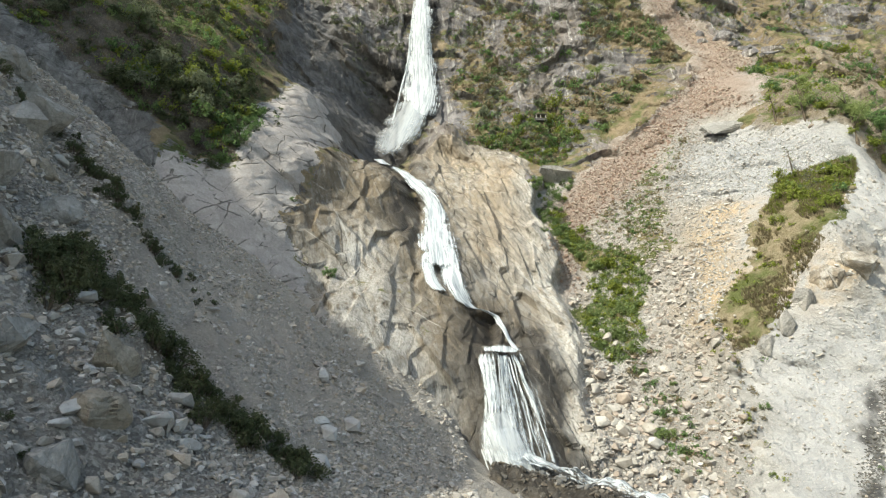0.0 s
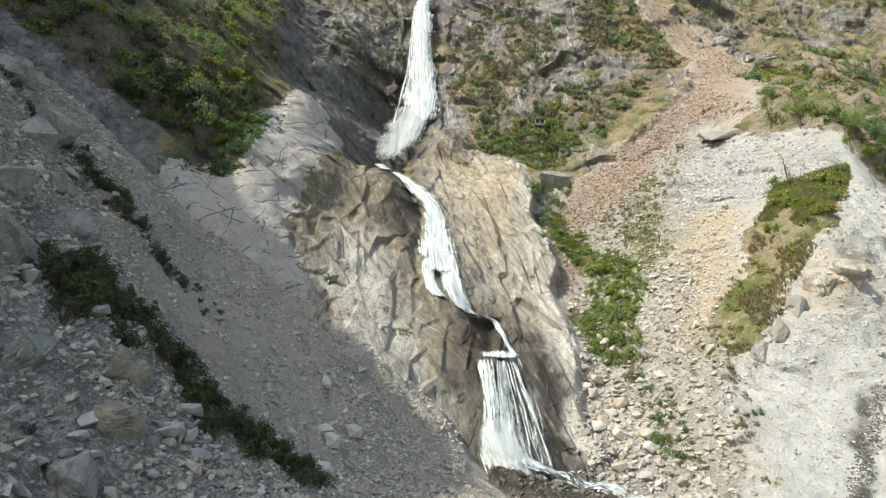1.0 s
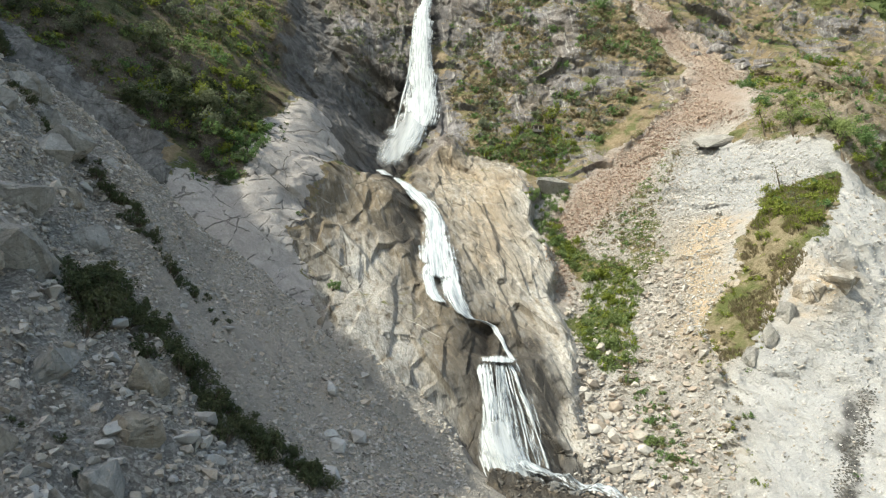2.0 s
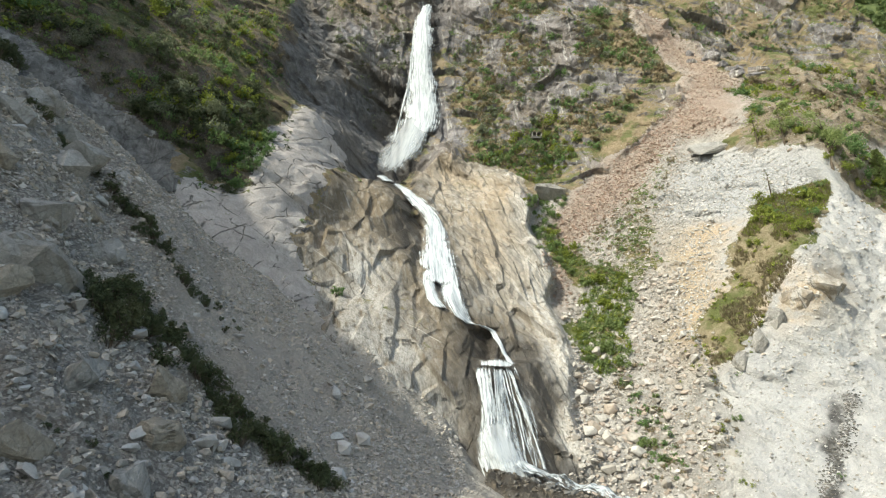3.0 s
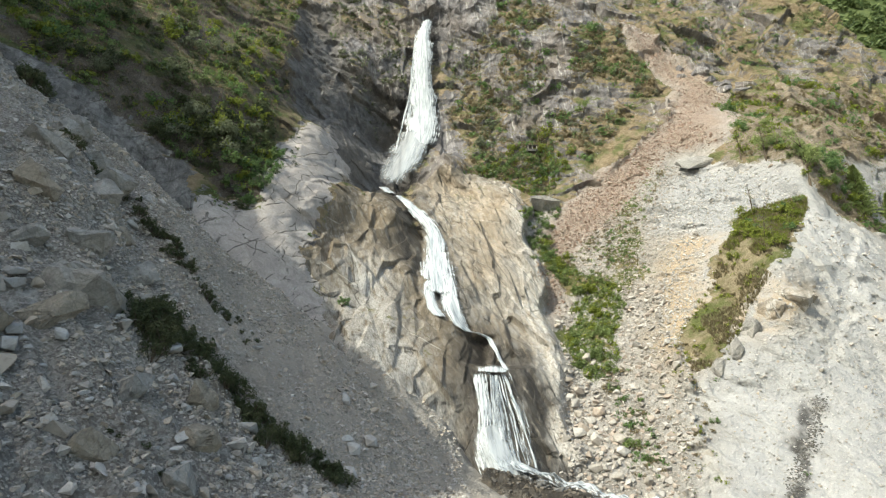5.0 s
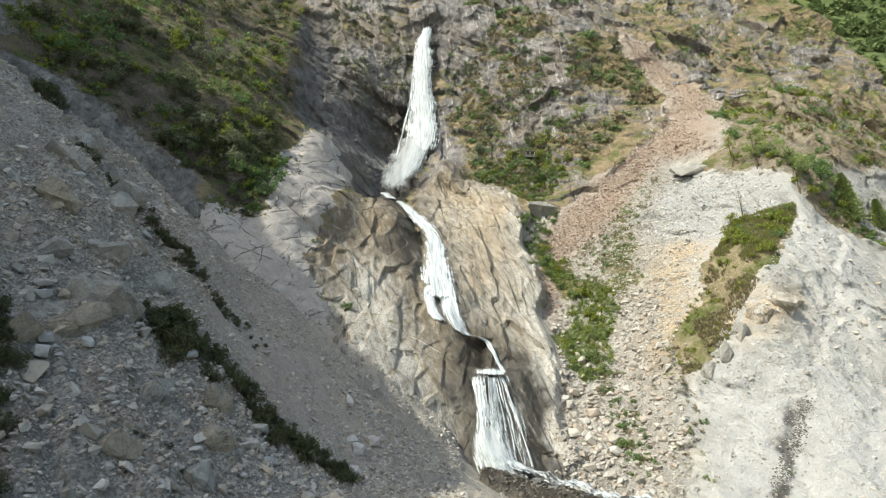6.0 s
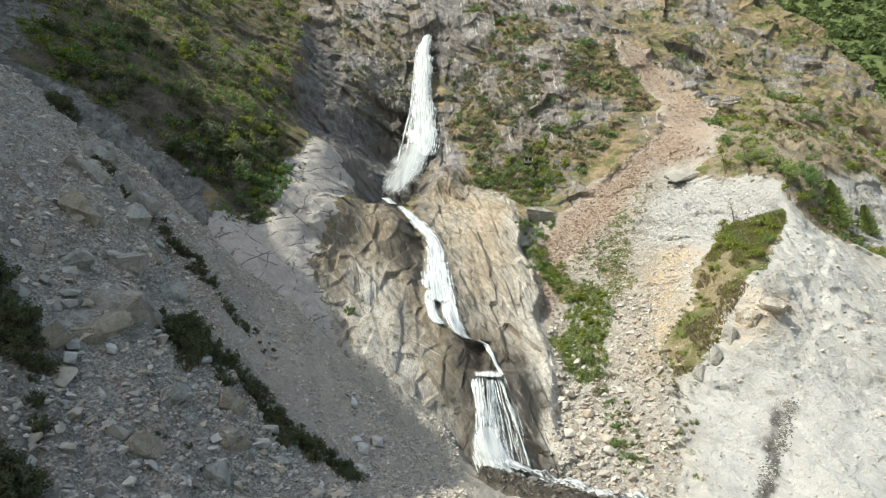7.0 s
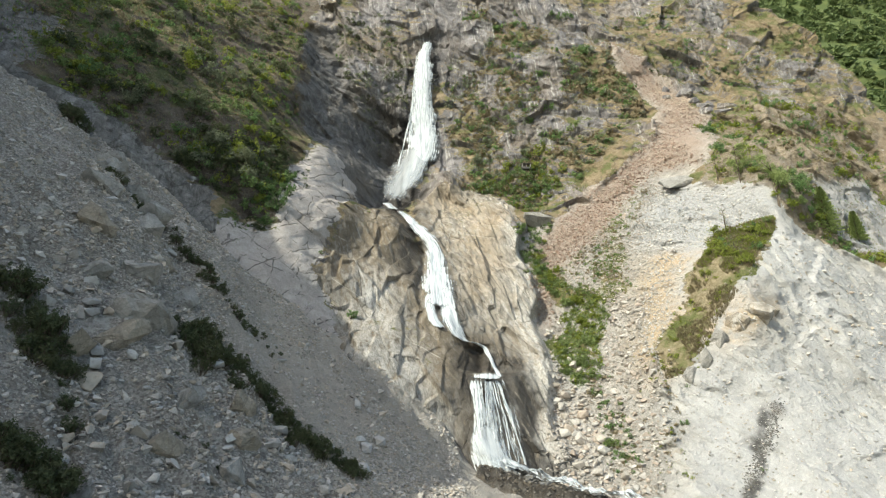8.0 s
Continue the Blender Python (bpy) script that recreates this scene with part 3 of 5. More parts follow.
def scree_height(x, y):
    s = -43.7 - 0.921 * x + 0.545 * y
    s = s - 0.32 * np.maximum(0, y - 86) - 0.8 * np.maximum(0, s - 108)
    s = s + 4.5 * np.exp(-(((x + 71) / 12) ** 2 + ((y - 68) / 12) ** 2)) - 4.0 * np.exp(-(((x + 41) / 7) ** 2 + ((y - 91) / 8) ** 2))
    s = s + np.interp(x, [-52, -40, -31, -22, -9, -3, 2, 8, 14], [0.5, 3, 5, 7, 8.5, 7, 5.5, 3.5, 0]) * blend(y, 92, 126)
    s = s - 2.5 * np.exp(-(((x + 31) / 9) ** 2 + ((y - 87) / 9) ** 2))
    down = 0.545 * x + 0.921 * y
    toe = 7.5 + 0.06 * np.minimum(0, y - 90) - 0.03 * (x + 10) - 0.3 * np.clip(x - 3, 0, 30)
    z = toe + np.log1p(np.exp(np.clip((s - toe) / 4.0, -30, 30))) * 4.0
    z = np.where(s - toe > 100, s, z)
    rise = blend(s, 4, 20)
    z = z + rise * (2.3 * fbm(down, 0.3 * s, 0 * x, 14, 4) + 1.1 * fbm(down, 0.3 * s, 0 * x + 4, 6, 4, 0.55, True))
    lumps, _ = facets(x + fbm(x, y, 0 * x, 6, 3), y, 4.5, 36)
    z = z + 0.5 * fbm(x, y, 0 * x, 3.0, 4, 0.6) + 1.15 * lumps * blend(fbm(x, y, 0 * x + 8, 14, 3), -0.25, 0.4) + 0.9 * fbm(x, y, 0 * x + 20, 30, 2)
    outcrop = np.exp(-(((x + 46) / 6) ** 2 + ((y - 55) / 6) ** 2)) + 0.7 * np.exp(-(((x + 32) / 4) ** 2 + ((y - 62) / 3) ** 2))
    # the near ridge that keeps the sun off this slope
    ridge = np.full(np.shape(x), -99.0)
    for (ax, ay, az), (bx, by, bz) in zip(SPINE, SPINE[1:]):
        t = np.clip(((x - ax) * (bx - ax) + (y - ay) * (by - ay)) / ((bx - ax) ** 2 + (by - ay) ** 2), 0, 1)
        ridge = np.maximum(ridge, az + t * (bz - az) - 1.7 * np.hypot(x - ax - t * (bx - ax), y - ay - t * (by - ay)))
    ridge = ridge + 5 * fbm(x, y, 0 * x, 40, 4)
    z = np.maximum(z, ridge)
    return z + 1.4 * outcrop - 1.0 * np.exp(-(((down - 42) / 5) ** 2)) * rise


SX = axis([(-420, -130, 6), (-130, -80, 1.0), (-80, 12, 0.42), (12, 40, 1.5)])
SY = axis([(-260, -60, 8), (-60, 15, 1.5), (15, 112, 0.42), (112, 150, 1.0)])
LX, LY = np.meshgrid(SX, SY, indexing="ij")
LZ = scree_height(LX, LY)


def rests(x, y):
    """The scree slope's height at x, y (from its own grid)."""
    x, y = np.asarray(x, float), np.asarray(y, float)
    i = np.clip(np.searchsorted(SX, x) - 1, 0, len(SX) - 2)
    j = np.clip(np.searchsorted(SY, y) - 1, 0, len(SY) - 2)
    u, v = (x - SX[i]) / (SX[i + 1] - SX[i]), (y - SY[j]) / (SY[j + 1] - SY[j])
    return (LZ[i, j] * (1 - u) + LZ[i + 1, j] * u) * (1 - v) + (LZ[i, j + 1] * (1 - u) + LZ[i + 1, j + 1] * u) * v


k = Nodes("scree_gravel")
mid, fine = k.noise(0.35, 7, 0.65), k.noise(3.0, 8, 0.75)
colour = k.mix(k.ramp(mid, 0.35, 0.65), (0.345, 0.316, 0.282), (0.53, 0.495, 0.45))
colour = k.mix(k.ramp(k.noise(0.06, 4, 0.6), 0.45, 0.65, 0, 0.8), colour, (0.32, 0.275, 0.225))
chips = k.cells(3.0, "F1", out="Color")
colour = k.mix(0.65, colour, k.mix(k.ramp(chips, 0.2, 0.9), (0.17, 0.16, 0.15), (0.52, 0.50, 0.475)))
colour = k.mix(k.ramp(fine, 0.35, 0.75, 0, 0.5), colour, (0.06, 0.056, 0.052))
colour = k.mix(k.ramp(k.noise(0.11, 6, 0.65, k.coords(1, 1, 1, warp=6.0, warp_scale=0.05)), 0.52, 0.64, 0, 0.45), colour, (0.20, 0.172, 0.138))
colour = k.mix(k.ramp(k.noise(0.16, 6, 0.65), 0.56, 0.66, 0, 0.6), colour, (0.50, 0.49, 0.475))
colour = k.mix(k.calc("MULTIPLY", k.attr("earth"), k.ramp(mid, 0.3, 0.6)), colour, (0.10, 0.085, 0.06))
colour = k.mix(k.calc("MULTIPLY", k.attr("bright"), k.ramp(mid, 0.2, 0.6, 0.4, 0.9)), colour, (0.41, 0.38, 0.345))
height = k.calc("ADD", k.calc("MULTIPLY", k.cells(2.2, "F1"), -0.5), k.calc("ADD", fine, k.calc("MULTIPLY", k.cells(5.0, "F1"), -0.3)))
SCREE_MAT = k.done(colour, 0.95, k.bump(height, 1.0, 0.55))
DARK_STRIP = [(-47, 62), (-40, 61.5), (-35, 63.5), (-28, 65.5), (-22, 69), (-14, 68)]
earth = 0.9 * np.exp(-((along(DARK_STRIP, LX, LY) / 2.6) ** 2)) + 0.8 * np.exp(-((along([(-61, 86), (-50, 81), (-42, 81), (-33, 84)], LX, LY) / 4.0) ** 2)) + 0.7 * np.exp(-((along([(-60, 38), (-50, 37), (-43, 33)], LX, LY) / 3.0) ** 2)) + 0.9 * blend(LX, -6, 6) * blend(LY, 95, 112)
me = mesh_of("scree_slope", np.stack([LX, LY, LZ], -1).reshape(-1, 3), grid_faces(len(SX), len(SY)), True, {"earth": earth.ravel(), "bright": (blend(LY + 0.3 * LX, 52, 72) * blend(LX, -60, -35)).ravel()})
me.materials.append(SCREE_MAT)
tagged(new("scree_slope", me), "steep shaded grey scree slope strewn with rubble", "scree slope", kind="structure")

k = Nodes("valley_ground")
VALLEY_MAT = k.done(k.mix(k.ramp(k.noise(0.05, 8, 0.65), 0.4, 0.62), (0.26, 0.245, 0.225), (0.09, 0.10, 0.05)), 0.95, k.bump(k.noise(0.8, 6, 0.7), 0.6, 0.3))
gx = axis([(-4000, -600, 340), (-600, 700, 13), (700, 4001, 330)])
px, py = np.meshgrid(gx, gx, indexing="ij")
pz = -3 + 1.5 * fbm(px, py, 0 * px, 60, 3) + 0.06 * np.maximum(0, np.hypot(px, py - 60) - 500) * (1 + fbm(px, py, 0 * px, 900, 3))
me = mesh_of("ground", np.stack([px, py, pz], -1).reshape(-1, 3), grid_faces(len(gx), len(gx)), True)
me.materials.append(VALLEY_MAT)
tagged(new("ground", me), "stony valley floor rising to distant hills", "ground", kind="structure")


# ---- things: helpers ----
def part(name, me, material, parent=None, label=""):
    """Links a mesh, or a finished bmesh, as one object, under a parent if there is one."""
    if isinstance(me, bmesh.types.BMesh):
        data = bpy.data.meshes.new(name)
        me.to_mesh(data)
        me.free()
        me = data
    if material and not me.materials:
        me.materials.append(material)
    ob = new(name, me)
    if parent:
        ob.parent = parent
    if label:
        ob["label"] = label
    return ob


def hull(rng, points=16, squash=(1, 1, 1), boxy=0.35):
    """An angular stone about one metre across, its base near z = 0."""
    bm = bmesh.new()
    for _ in range(points):
        v = np.array([rng.gauss(0, 1) for _ in range(3)])
        v = v / np.linalg.norm(v)
        v = v / max(np.abs(v).max(), 1e-3) * boxy + v * (1 - boxy)
        bm.verts.new(Vector([a * 0.5 * b * rng.uniform(0.88, 1.1) for a, b in zip(v, squash)]))
    bmesh.ops.convex_hull(bm, input=bm.verts)
    loose = [v for v in bm.verts if not v.link_faces]
    bmesh.ops.delete(bm, geom=loose, context="VERTS")
    return bm


def arrays_of(bm):
    bmesh.ops.triangulate(bm, faces=bm.faces)
    bm.verts.index_update()
    v = np.array([p.co[:] for p in bm.verts])
    f = np.array([[p.index for p in face.verts] for face in bm.faces])
    bm.free()
    return v, f


def turns(rng, n, flat=1.0):
    """n random turns: full about z, less about x and y."""
    a, b, c = rng.uniform(-0.6 * flat, 0.6 * flat, n), rng.uniform(-0.6 * flat, 0.6 * flat, n), rng.uniform(0, 6.283, n)
    ca, sa, cb, sb, cc, sc = np.cos(a), np.sin(a), np.cos(b), np.sin(b), np.cos(c), np.sin(c)
    o, l = np.zeros(n), np.ones(n)
    rx = np.stack([l, o, o, o, ca, -sa, o, sa, ca], -1).reshape(n, 3, 3)
    ry = np.stack([cb, o, sb, o, l, o, -sb, o, cb], -1).reshape(n, 3, 3)
    rz = np.stack([cc, -sc, o, sc, cc, o, o, o, l], -1).reshape(n, 3, 3)
    return rx @ ry @ rz


def strewn(name, shapes, places, sizes, material, label, category, seed, flat=1.0, smooth=False):
    """Many small pieces joined into one object of kind stuff."""
    rng = np.random.RandomState(seed)
    kind = rng.randint(0, len(shapes), len(places))
    rot = turns(rng, len(places), flat)
    vs, fs, base = [], [], 0
    for s, (v, f) in enumerate(shapes):
        own = np.nonzero(kind == s)[0]
        if len(own):
            p = np.einsum("nij,vj->nvi", rot[own], v) * sizes[own][:, None, None] + places[own][:, None]
            vs.append(p.reshape(-1, 3))
            fs.append((f[None] + base + (np.arange(len(own)) * len(v))[:, None, None]).reshape(-1, 3))
            base += len(own) * len(v)
    me = mesh_of(name, np.concatenate(vs), np.concatenate(fs), smooth)
    me.materials.append(material)
    return tagged(new(name, me), label, category, kind="stuff")


def spots(outline, n, seed, gap=0.0):
    """n random places within an outline in front elevation, spread by at least gap metres."""
    rng = np.random.RandomState(seed)
    line = np.array(outline, float)
    out = np.zeros((0, 2))
    for _ in range(60):
        p = line.min(0) + rng.rand(n * 3, 2) * (line.max(0) - line.min(0))
        p = p[inside(outline, p[:, 0], p[:, 1]) > 0]
        if gap:
            for q in p:
                if len(out) < n and (not len(out) or np.hypot(*(out - q).T).min() > gap):
                    out = np.vstack([out, q])
        else:
            out = np.vstack([out, p])
        if len(out) >= n:
            break
    return out[:n]


def on_mountain(p, sink=0.0):
    return np.stack([p[:, 0], stands(p[:, 0], p[:, 1]) + sink, p[:, 1]], -1)


# ---- stone, leaf, bark and water materials ----
def stone_material(name, a, b, c, own):
    k = Nodes(name)
    pick = k.random() if own else k.island()
    colour = k.mix(pick, a, b)
    colour = k.mix(k.ramp(k.calc("FRACT", k.calc("MULTIPLY", pick, 7.3)), 0.55, 0.9), colour, c)
    mid, fine = k.noise(1.1, 7, 0.65), k.noise(6.0, 6, 0.7)
    colour = k.mix(k.ramp(mid, 0.4, 0.7, 0, 0.4), colour, (0.20, 0.165, 0.125))
    colour = k.mix(k.ramp(fine, 0.45, 0.8, 0, 0.4), colour, (0.06, 0.055, 0.05))
    return k.done(colour, 0.9, k.bump(k.calc("ADD", mid, k.calc("MULTIPLY", fine, 0.4)), 0.7, 0.25))


STONE = stone_material("grey_stone", (0.33, 0.33, 0.33), (0.47, 0.475, 0.475), (0.39, 0.345, 0.29), True)
CHIPS = stone_material("grey_chips", (0.30, 0.285, 0.266), (0.575, 0.555, 0.53), (0.46, 0.41, 0.35), False)
BEIGE_STONE = stone_material("beige_stone", (0.37, 0.345, 0.31), (0.54, 0.52, 0.49), (0.42, 0.36, 0.31), True)
BEIGE_CHIPS = stone_material("beige_chips", (0.33, 0.31, 0.285), (0.54, 0.518, 0.49), (0.40, 0.34, 0.295), False)
RED_CHIPS = stone_material("red_chips", (0.25, 0.175, 0.14), (0.39, 0.285, 0.235), (0.43, 0.375, 0.325), False)
WHITE_CHIPS = stone_material("white_chips", (0.42, 0.415, 0.405), (0.60, 0.60, 0.595), (0.48, 0.455, 0.425), False)
WET_CHIPS = stone_material("wet_chips", (0.07, 0.067, 0.063), (0.19, 0.18, 0.168), (0.13, 0.112, 0.092), False)
WET_STONE = stone_material("wet_stone", (0.085, 0.086, 0.086), (0.165, 0.166, 0.166), (0.125, 0.12, 0.115), True)


def leaf_material(name, a, b, c):
    k = Nodes(name)
    colour = k.mix(k.island(), a, b)
    colour = k.mix(k.ramp(k.random(), 0.3, 1.0, 0, 0.8), colour, c)
    m = k.done(colour, 0.6)
    glow = k.t.nodes.new("ShaderNodeBsdfTranslucent")
    k.put(glow.inputs["Color"], colour)
    both = k.t.nodes.new("ShaderNodeMixShader")
    both.inputs["Fac"].default_value = 0.45
    k.put(both.inputs[1], k.bsdf.outputs[0])
    k.put(both.inputs[2], glow.outputs[0])
    k.put(k.out.inputs["Surface"], both.outputs[0])
    return m


LEAF = {
    "dark": leaf_material("dark_leaf", (0.055, 0.072, 0.038), (0.115, 0.14, 0.07), (0.12, 0.13, 0.068)),
    "green": leaf_material("green_leaf", (0.10, 0.18, 0.07), (0.21, 0.31, 0.125), (0.22, 0.275, 0.11)),
    "bright": leaf_material("bright_leaf", (0.15, 0.195, 0.038), (0.30, 0.34, 0.075), (0.25, 0.29, 0.065)),
    "sage": leaf_material("sage_leaf", (0.13, 0.155, 0.10), (0.28, 0.31, 0.22), (0.19, 0.215, 0.13)),
    "dry": leaf_material("dry_grass", (0.19, 0.16, 0.095), (0.32, 0.275, 0.185), (0.25, 0.205, 0.125)),
    "pine": leaf_material("pine_needles", (0.19, 0.25, 0.095), (0.33, 0.39, 0.16), (0.27, 0.33, 0.13)),
}
LEAF["far"] = leaf_material("far_leaf", (0.08, 0.125, 0.05), (0.17, 0.22, 0.09), (0.13, 0.16, 0.07))
k = Nodes("bark")
BARK = k.done(k.mix(k.ramp(k.noise(4, 6, 0.7, k.coords(1, 1, 0.2)), 0.35, 0.7), (0.055, 0.042, 0.03), (0.17, 0.14, 0.11)), 0.9, k.bump(k.noise(9, 5, 0.6, k.coords(1, 1, 0.25)), 0.6, 0.05))


def water_material(name, cut, soft, deep, most=1.0, tear=1.1):
    """White falling water: streaks along the flow, thin and torn towards the edges."""
    k = Nodes(name)
    mapped = k.t.nodes.new("ShaderNodeCombineXYZ")
    k.put(mapped.inputs[0], k.attr("across"))
    k.put(mapped.inputs[1], k.attr("down"))
    flow = mapped.outputs[0]

    def flow_noise(sx, sy, detail, rough=0.62):
        m = k.t.nodes.new("ShaderNodeMapping")
        k.put(m.inputs["Vector"], flow)
        m.inputs["Scale"].default_value = (sx, sy, 1)
        return k.noise(1.0, detail, rough, m.outputs[0], 0.6)

    strand, ragged, spume = flow_noise(2.0, 0.13, 8, 0.64), flow_noise(0.7, 0.14, 5), flow_noise(1.5, 0.8, 7, 0.72)
    colour = k.mix(k.ramp(k.calc("ADD", k.calc("MULTIPLY", strand, 0.85), k.calc("MULTIPLY", spume, 0.15)), 0.40, 0.60), deep, (0.62, 0.66, 0.69))
    body = k.calc("ADD", k.attr("rim"), k.calc("MULTIPLY", k.calc("SUBTRACT", strand, 0.5), 2.0))
    body = k.calc("ADD", body, k.calc("MULTIPLY", k.calc("SUBTRACT", ragged, 0.5), tear))
    body = k.calc("ADD", body, k.calc("MULTIPLY", k.calc("SUBTRACT", spume, 0.5), 0.6))
    m = k.done(colour, 0.5, k.bump(k.calc("ADD", strand, spume), 0.5, 0.5))
    k.put(k.bsdf.inputs["Alpha"], k.ramp(body, cut - soft, cut + soft, 0.0, most))
    return m


FOAM = water_material("falling_water", 0.36, 0.32, (0.33, 0.37, 0.41))
VEIL = water_material("veil_water", 0.54, 0.34, (0.26, 0.30, 0.33), 1.0, 2.2)
MIST = water_material("water_mist", 0.42, 0.6, (0.52, 0.56, 0.60), 0.5)


def water_sheet(name, line, material, label, parent=None, off=0.7, bulge=0.8, columns=22, ground=None, free=False, seed=3, fade=1.5, density=None, thin=1.0):
    """A tongue of water down the rock. line: x, z, half width from the top on."""
    line = np.array(line, float)
    run = np.r_[0, np.cumsum(np.hypot(np.diff(line[:, 0]), np.diff(line[:, 1])))]
    s = np.arange(0, run[-1], 0.45)
    x, z, w = (np.interp(s, run, line[:, c]) for c in range(3))
    kernel = np.hanning(9) / np.hanning(9).sum()
    pad = lambda a: np.convolve(np.r_[np.full(4, a[0]), a, np.full(4, a[-1])], kernel, "valid")
    x, w = pad(x), pad(w)
    c = np.linspace(-1, 1, columns)
    edge = lambda o: 1 + (0.04 if density else 0.28) * fbm(s, 0 * s + seed + o, 0 * s, 6, 5, 0.65)
    px = x[:, None] + np.where(c[None] < 0, c[None] * (w * edge(0))[:, None], c[None] * (w * edge(37))[:, None])
    pz = np.repeat(z[:, None], columns, 1)
    near = stands(px, pz)
    if free:
        near = np.minimum.accumulate(np.repeat(near.min(1)[:, None], columns, 1), 0)
    else:
        near = 0.6 * near + 0.4 * near.min(1)[:, None]
        wide = min(15, 2 * (len(s) // 4) + 1)
        for q in range(columns):
            near[:, q] = np.convolve(np.pad(near[:, q], wide // 2, 'edge'), np.hanning(wide + 2)[1:-1] / np.hanning(wide + 2).sum(), 'valid')
    if free:
        fall = np.convolve(np.pad(near[:, 0], 24, "edge"), np.hanning(51)[1:-1] / np.hanning(51).sum(), "valid")
        near = np.repeat(fall[:, None], columns, 1)
    py = near - off - bulge * (1 - c[None] ** 2) + 0.25 * fbm(px * 1.5, pz * 0.12, 0 * px + seed, 2, 3)
    lip = np.minimum(1, s / 2.0)[:, None] * np.minimum(1, (s[-1] - s) / fade)[:, None]
    rim = (1 - np.abs(c[None]) ** 1.5) * 1.1 * thin * lip - 0.7 * (1 - lip)
    across = px - x[:, None]
    if density:
        rim, across = density(c[None], (s / s[-1])[:, None]) * lip - 0.5 * (1 - lip), 6.0 * np.repeat(c[None], len(s), 0)
    down = np.repeat(s[:, None], columns, 1)
    me = mesh_of(name, np.stack([px, py, pz], -1).reshape(-1, 3), grid_faces(len(s), columns), True,
                 {"across": (across + 7.3 * seed).ravel(), "down": down.ravel(), "rim": rim.ravel()})
    return part(name, me, material, parent, label)


def waterfall():
    root = tagged(new("waterfall"), "white stepped waterfall tumbling down the rock gully", "waterfall")
    water_sheet("upper_fall", [(-7, 218, 2.4), (-9, 211, 3.6), (-9.8, 196, 4.8), (-9.9, 181, 5.6), (-9.4, 168, 7.4), (-9.2, 158, 8.3), (-9.4, 150, 7.4), (-11, 143, 6.2), (-14, 134, 4.6), (-18, 124, 3.0), (-21.5, 115, 1.9)], FOAM, "tall white plunging sheet of water", root, 1.2, 1.6, 50, free=True, fade=22)
    water_sheet("upper_core", [(-7.5, 217, 1.8), (-9, 208, 2.8), (-9.5, 190, 3.4), (-9.4, 172, 4.6), (-9.2, 158, 5.4), (-9.6, 149, 5.0), (-11.4, 141, 3.8), (-13.6, 134, 2.6)], FOAM, "dense white core of the plunging water", root, 2.2, 0.8, 32, free=True, seed=5, fade=14)
    rng = random.Random(12)
    for n in range(6):
        side = rng.choice((-1, -1, 1))
        top, foot = rng.uniform(185, 212), rng.uniform(136, 156)
        u = rng.uniform(0.6, 0.95) * side
        water_sheet("strand", [(-9.5 + u * 4.0, top, 0.25), (-9.7 + u * 6.0, 0.5 * (top + foot), 0.7), (-9.8 + u * 8.0 - max(0, 150 - foot) * 0.4, foot, 0.5)], VEIL, "loose strand of falling water", root, 1.6, 0.3, 6, free=True, seed=40 + n, fade=8)
    water_sheet("mist", [(-12, 152, 8.0), (-14.5, 142, 8.0), (-18, 130, 7.5), (-20.5, 118, 6.5), (-21, 112, 5.0)], MIST, "pale spray drifting at the foot of the tall fall", root, 3.2, 1.5, 24, free=True, seed=8, fade=10)
    water_sheet("pool_foam", [(-25, 119, 1.6), (-23, 115.5, 2.2), (-20, 111, 2.2)], FOAM, "foam at the foot of the tall fall", root, 0.8, 0.5, 12, seed=6, fade=1.0)
    water_sheet("middle_cascade", [(-18, 111.5, 1.8), (-14, 104.5, 2.1), (-11, 99, 2.5), (-6.8, 92.6, 3.0), (-4, 87.5, 2.8), (-2.5, 83, 3.6), (-2.1, 74.3, 4.9), (-1.5, 66, 5.8), (-0.9, 60.5, 5.4), (-0.4, 56.5, 4.8)], FOAM, "foaming slide of white water", root, 0.9, 0.8, 30, fade=3)
    water_sheet("left_branch", [(-4.0, 64, 2.4), (-4.0, 58, 2.3), (-2.8, 53, 1.9), (0.0, 49, 1.7)], FOAM, "thin branch of water beside a dark rock", root, 0.9, 0.4, 12, seed=13)
    water_sheet("right_branch", [(0.6, 66, 3.6), (1.8, 58, 3.5), (2.8, 52, 3.1), (4.4, 48, 2.3), (6.6, 46.2, 1.6), (9.2, 45.7, 0.9)], FOAM, "main white branch of the slide", root, 1.0, 0.7, 22, seed=14)
    water_sheet("linking_chute", [(7.5, 46.4, 0.9), (10.5, 45.8, 0.9), (13.1, 44.6, 0.9), (15.0, 40.5, 0.8), (16.3, 36, 0.9), (16.3, 34, 1.3)], FOAM, "narrow bent chute of water", root, 0.7, 0.5, 12, seed=4, fade=0.5)
    water_sheet("ledge_lip", [(13.2, 35.8, 4.2), (13.1, 34.6, 4.8), (13.0, 32.6, 4.7)], FOAM, "foam running along a rock ledge", root, 1.3, 0.6, 26, seed=9, fade=0.8, thin=1.3)
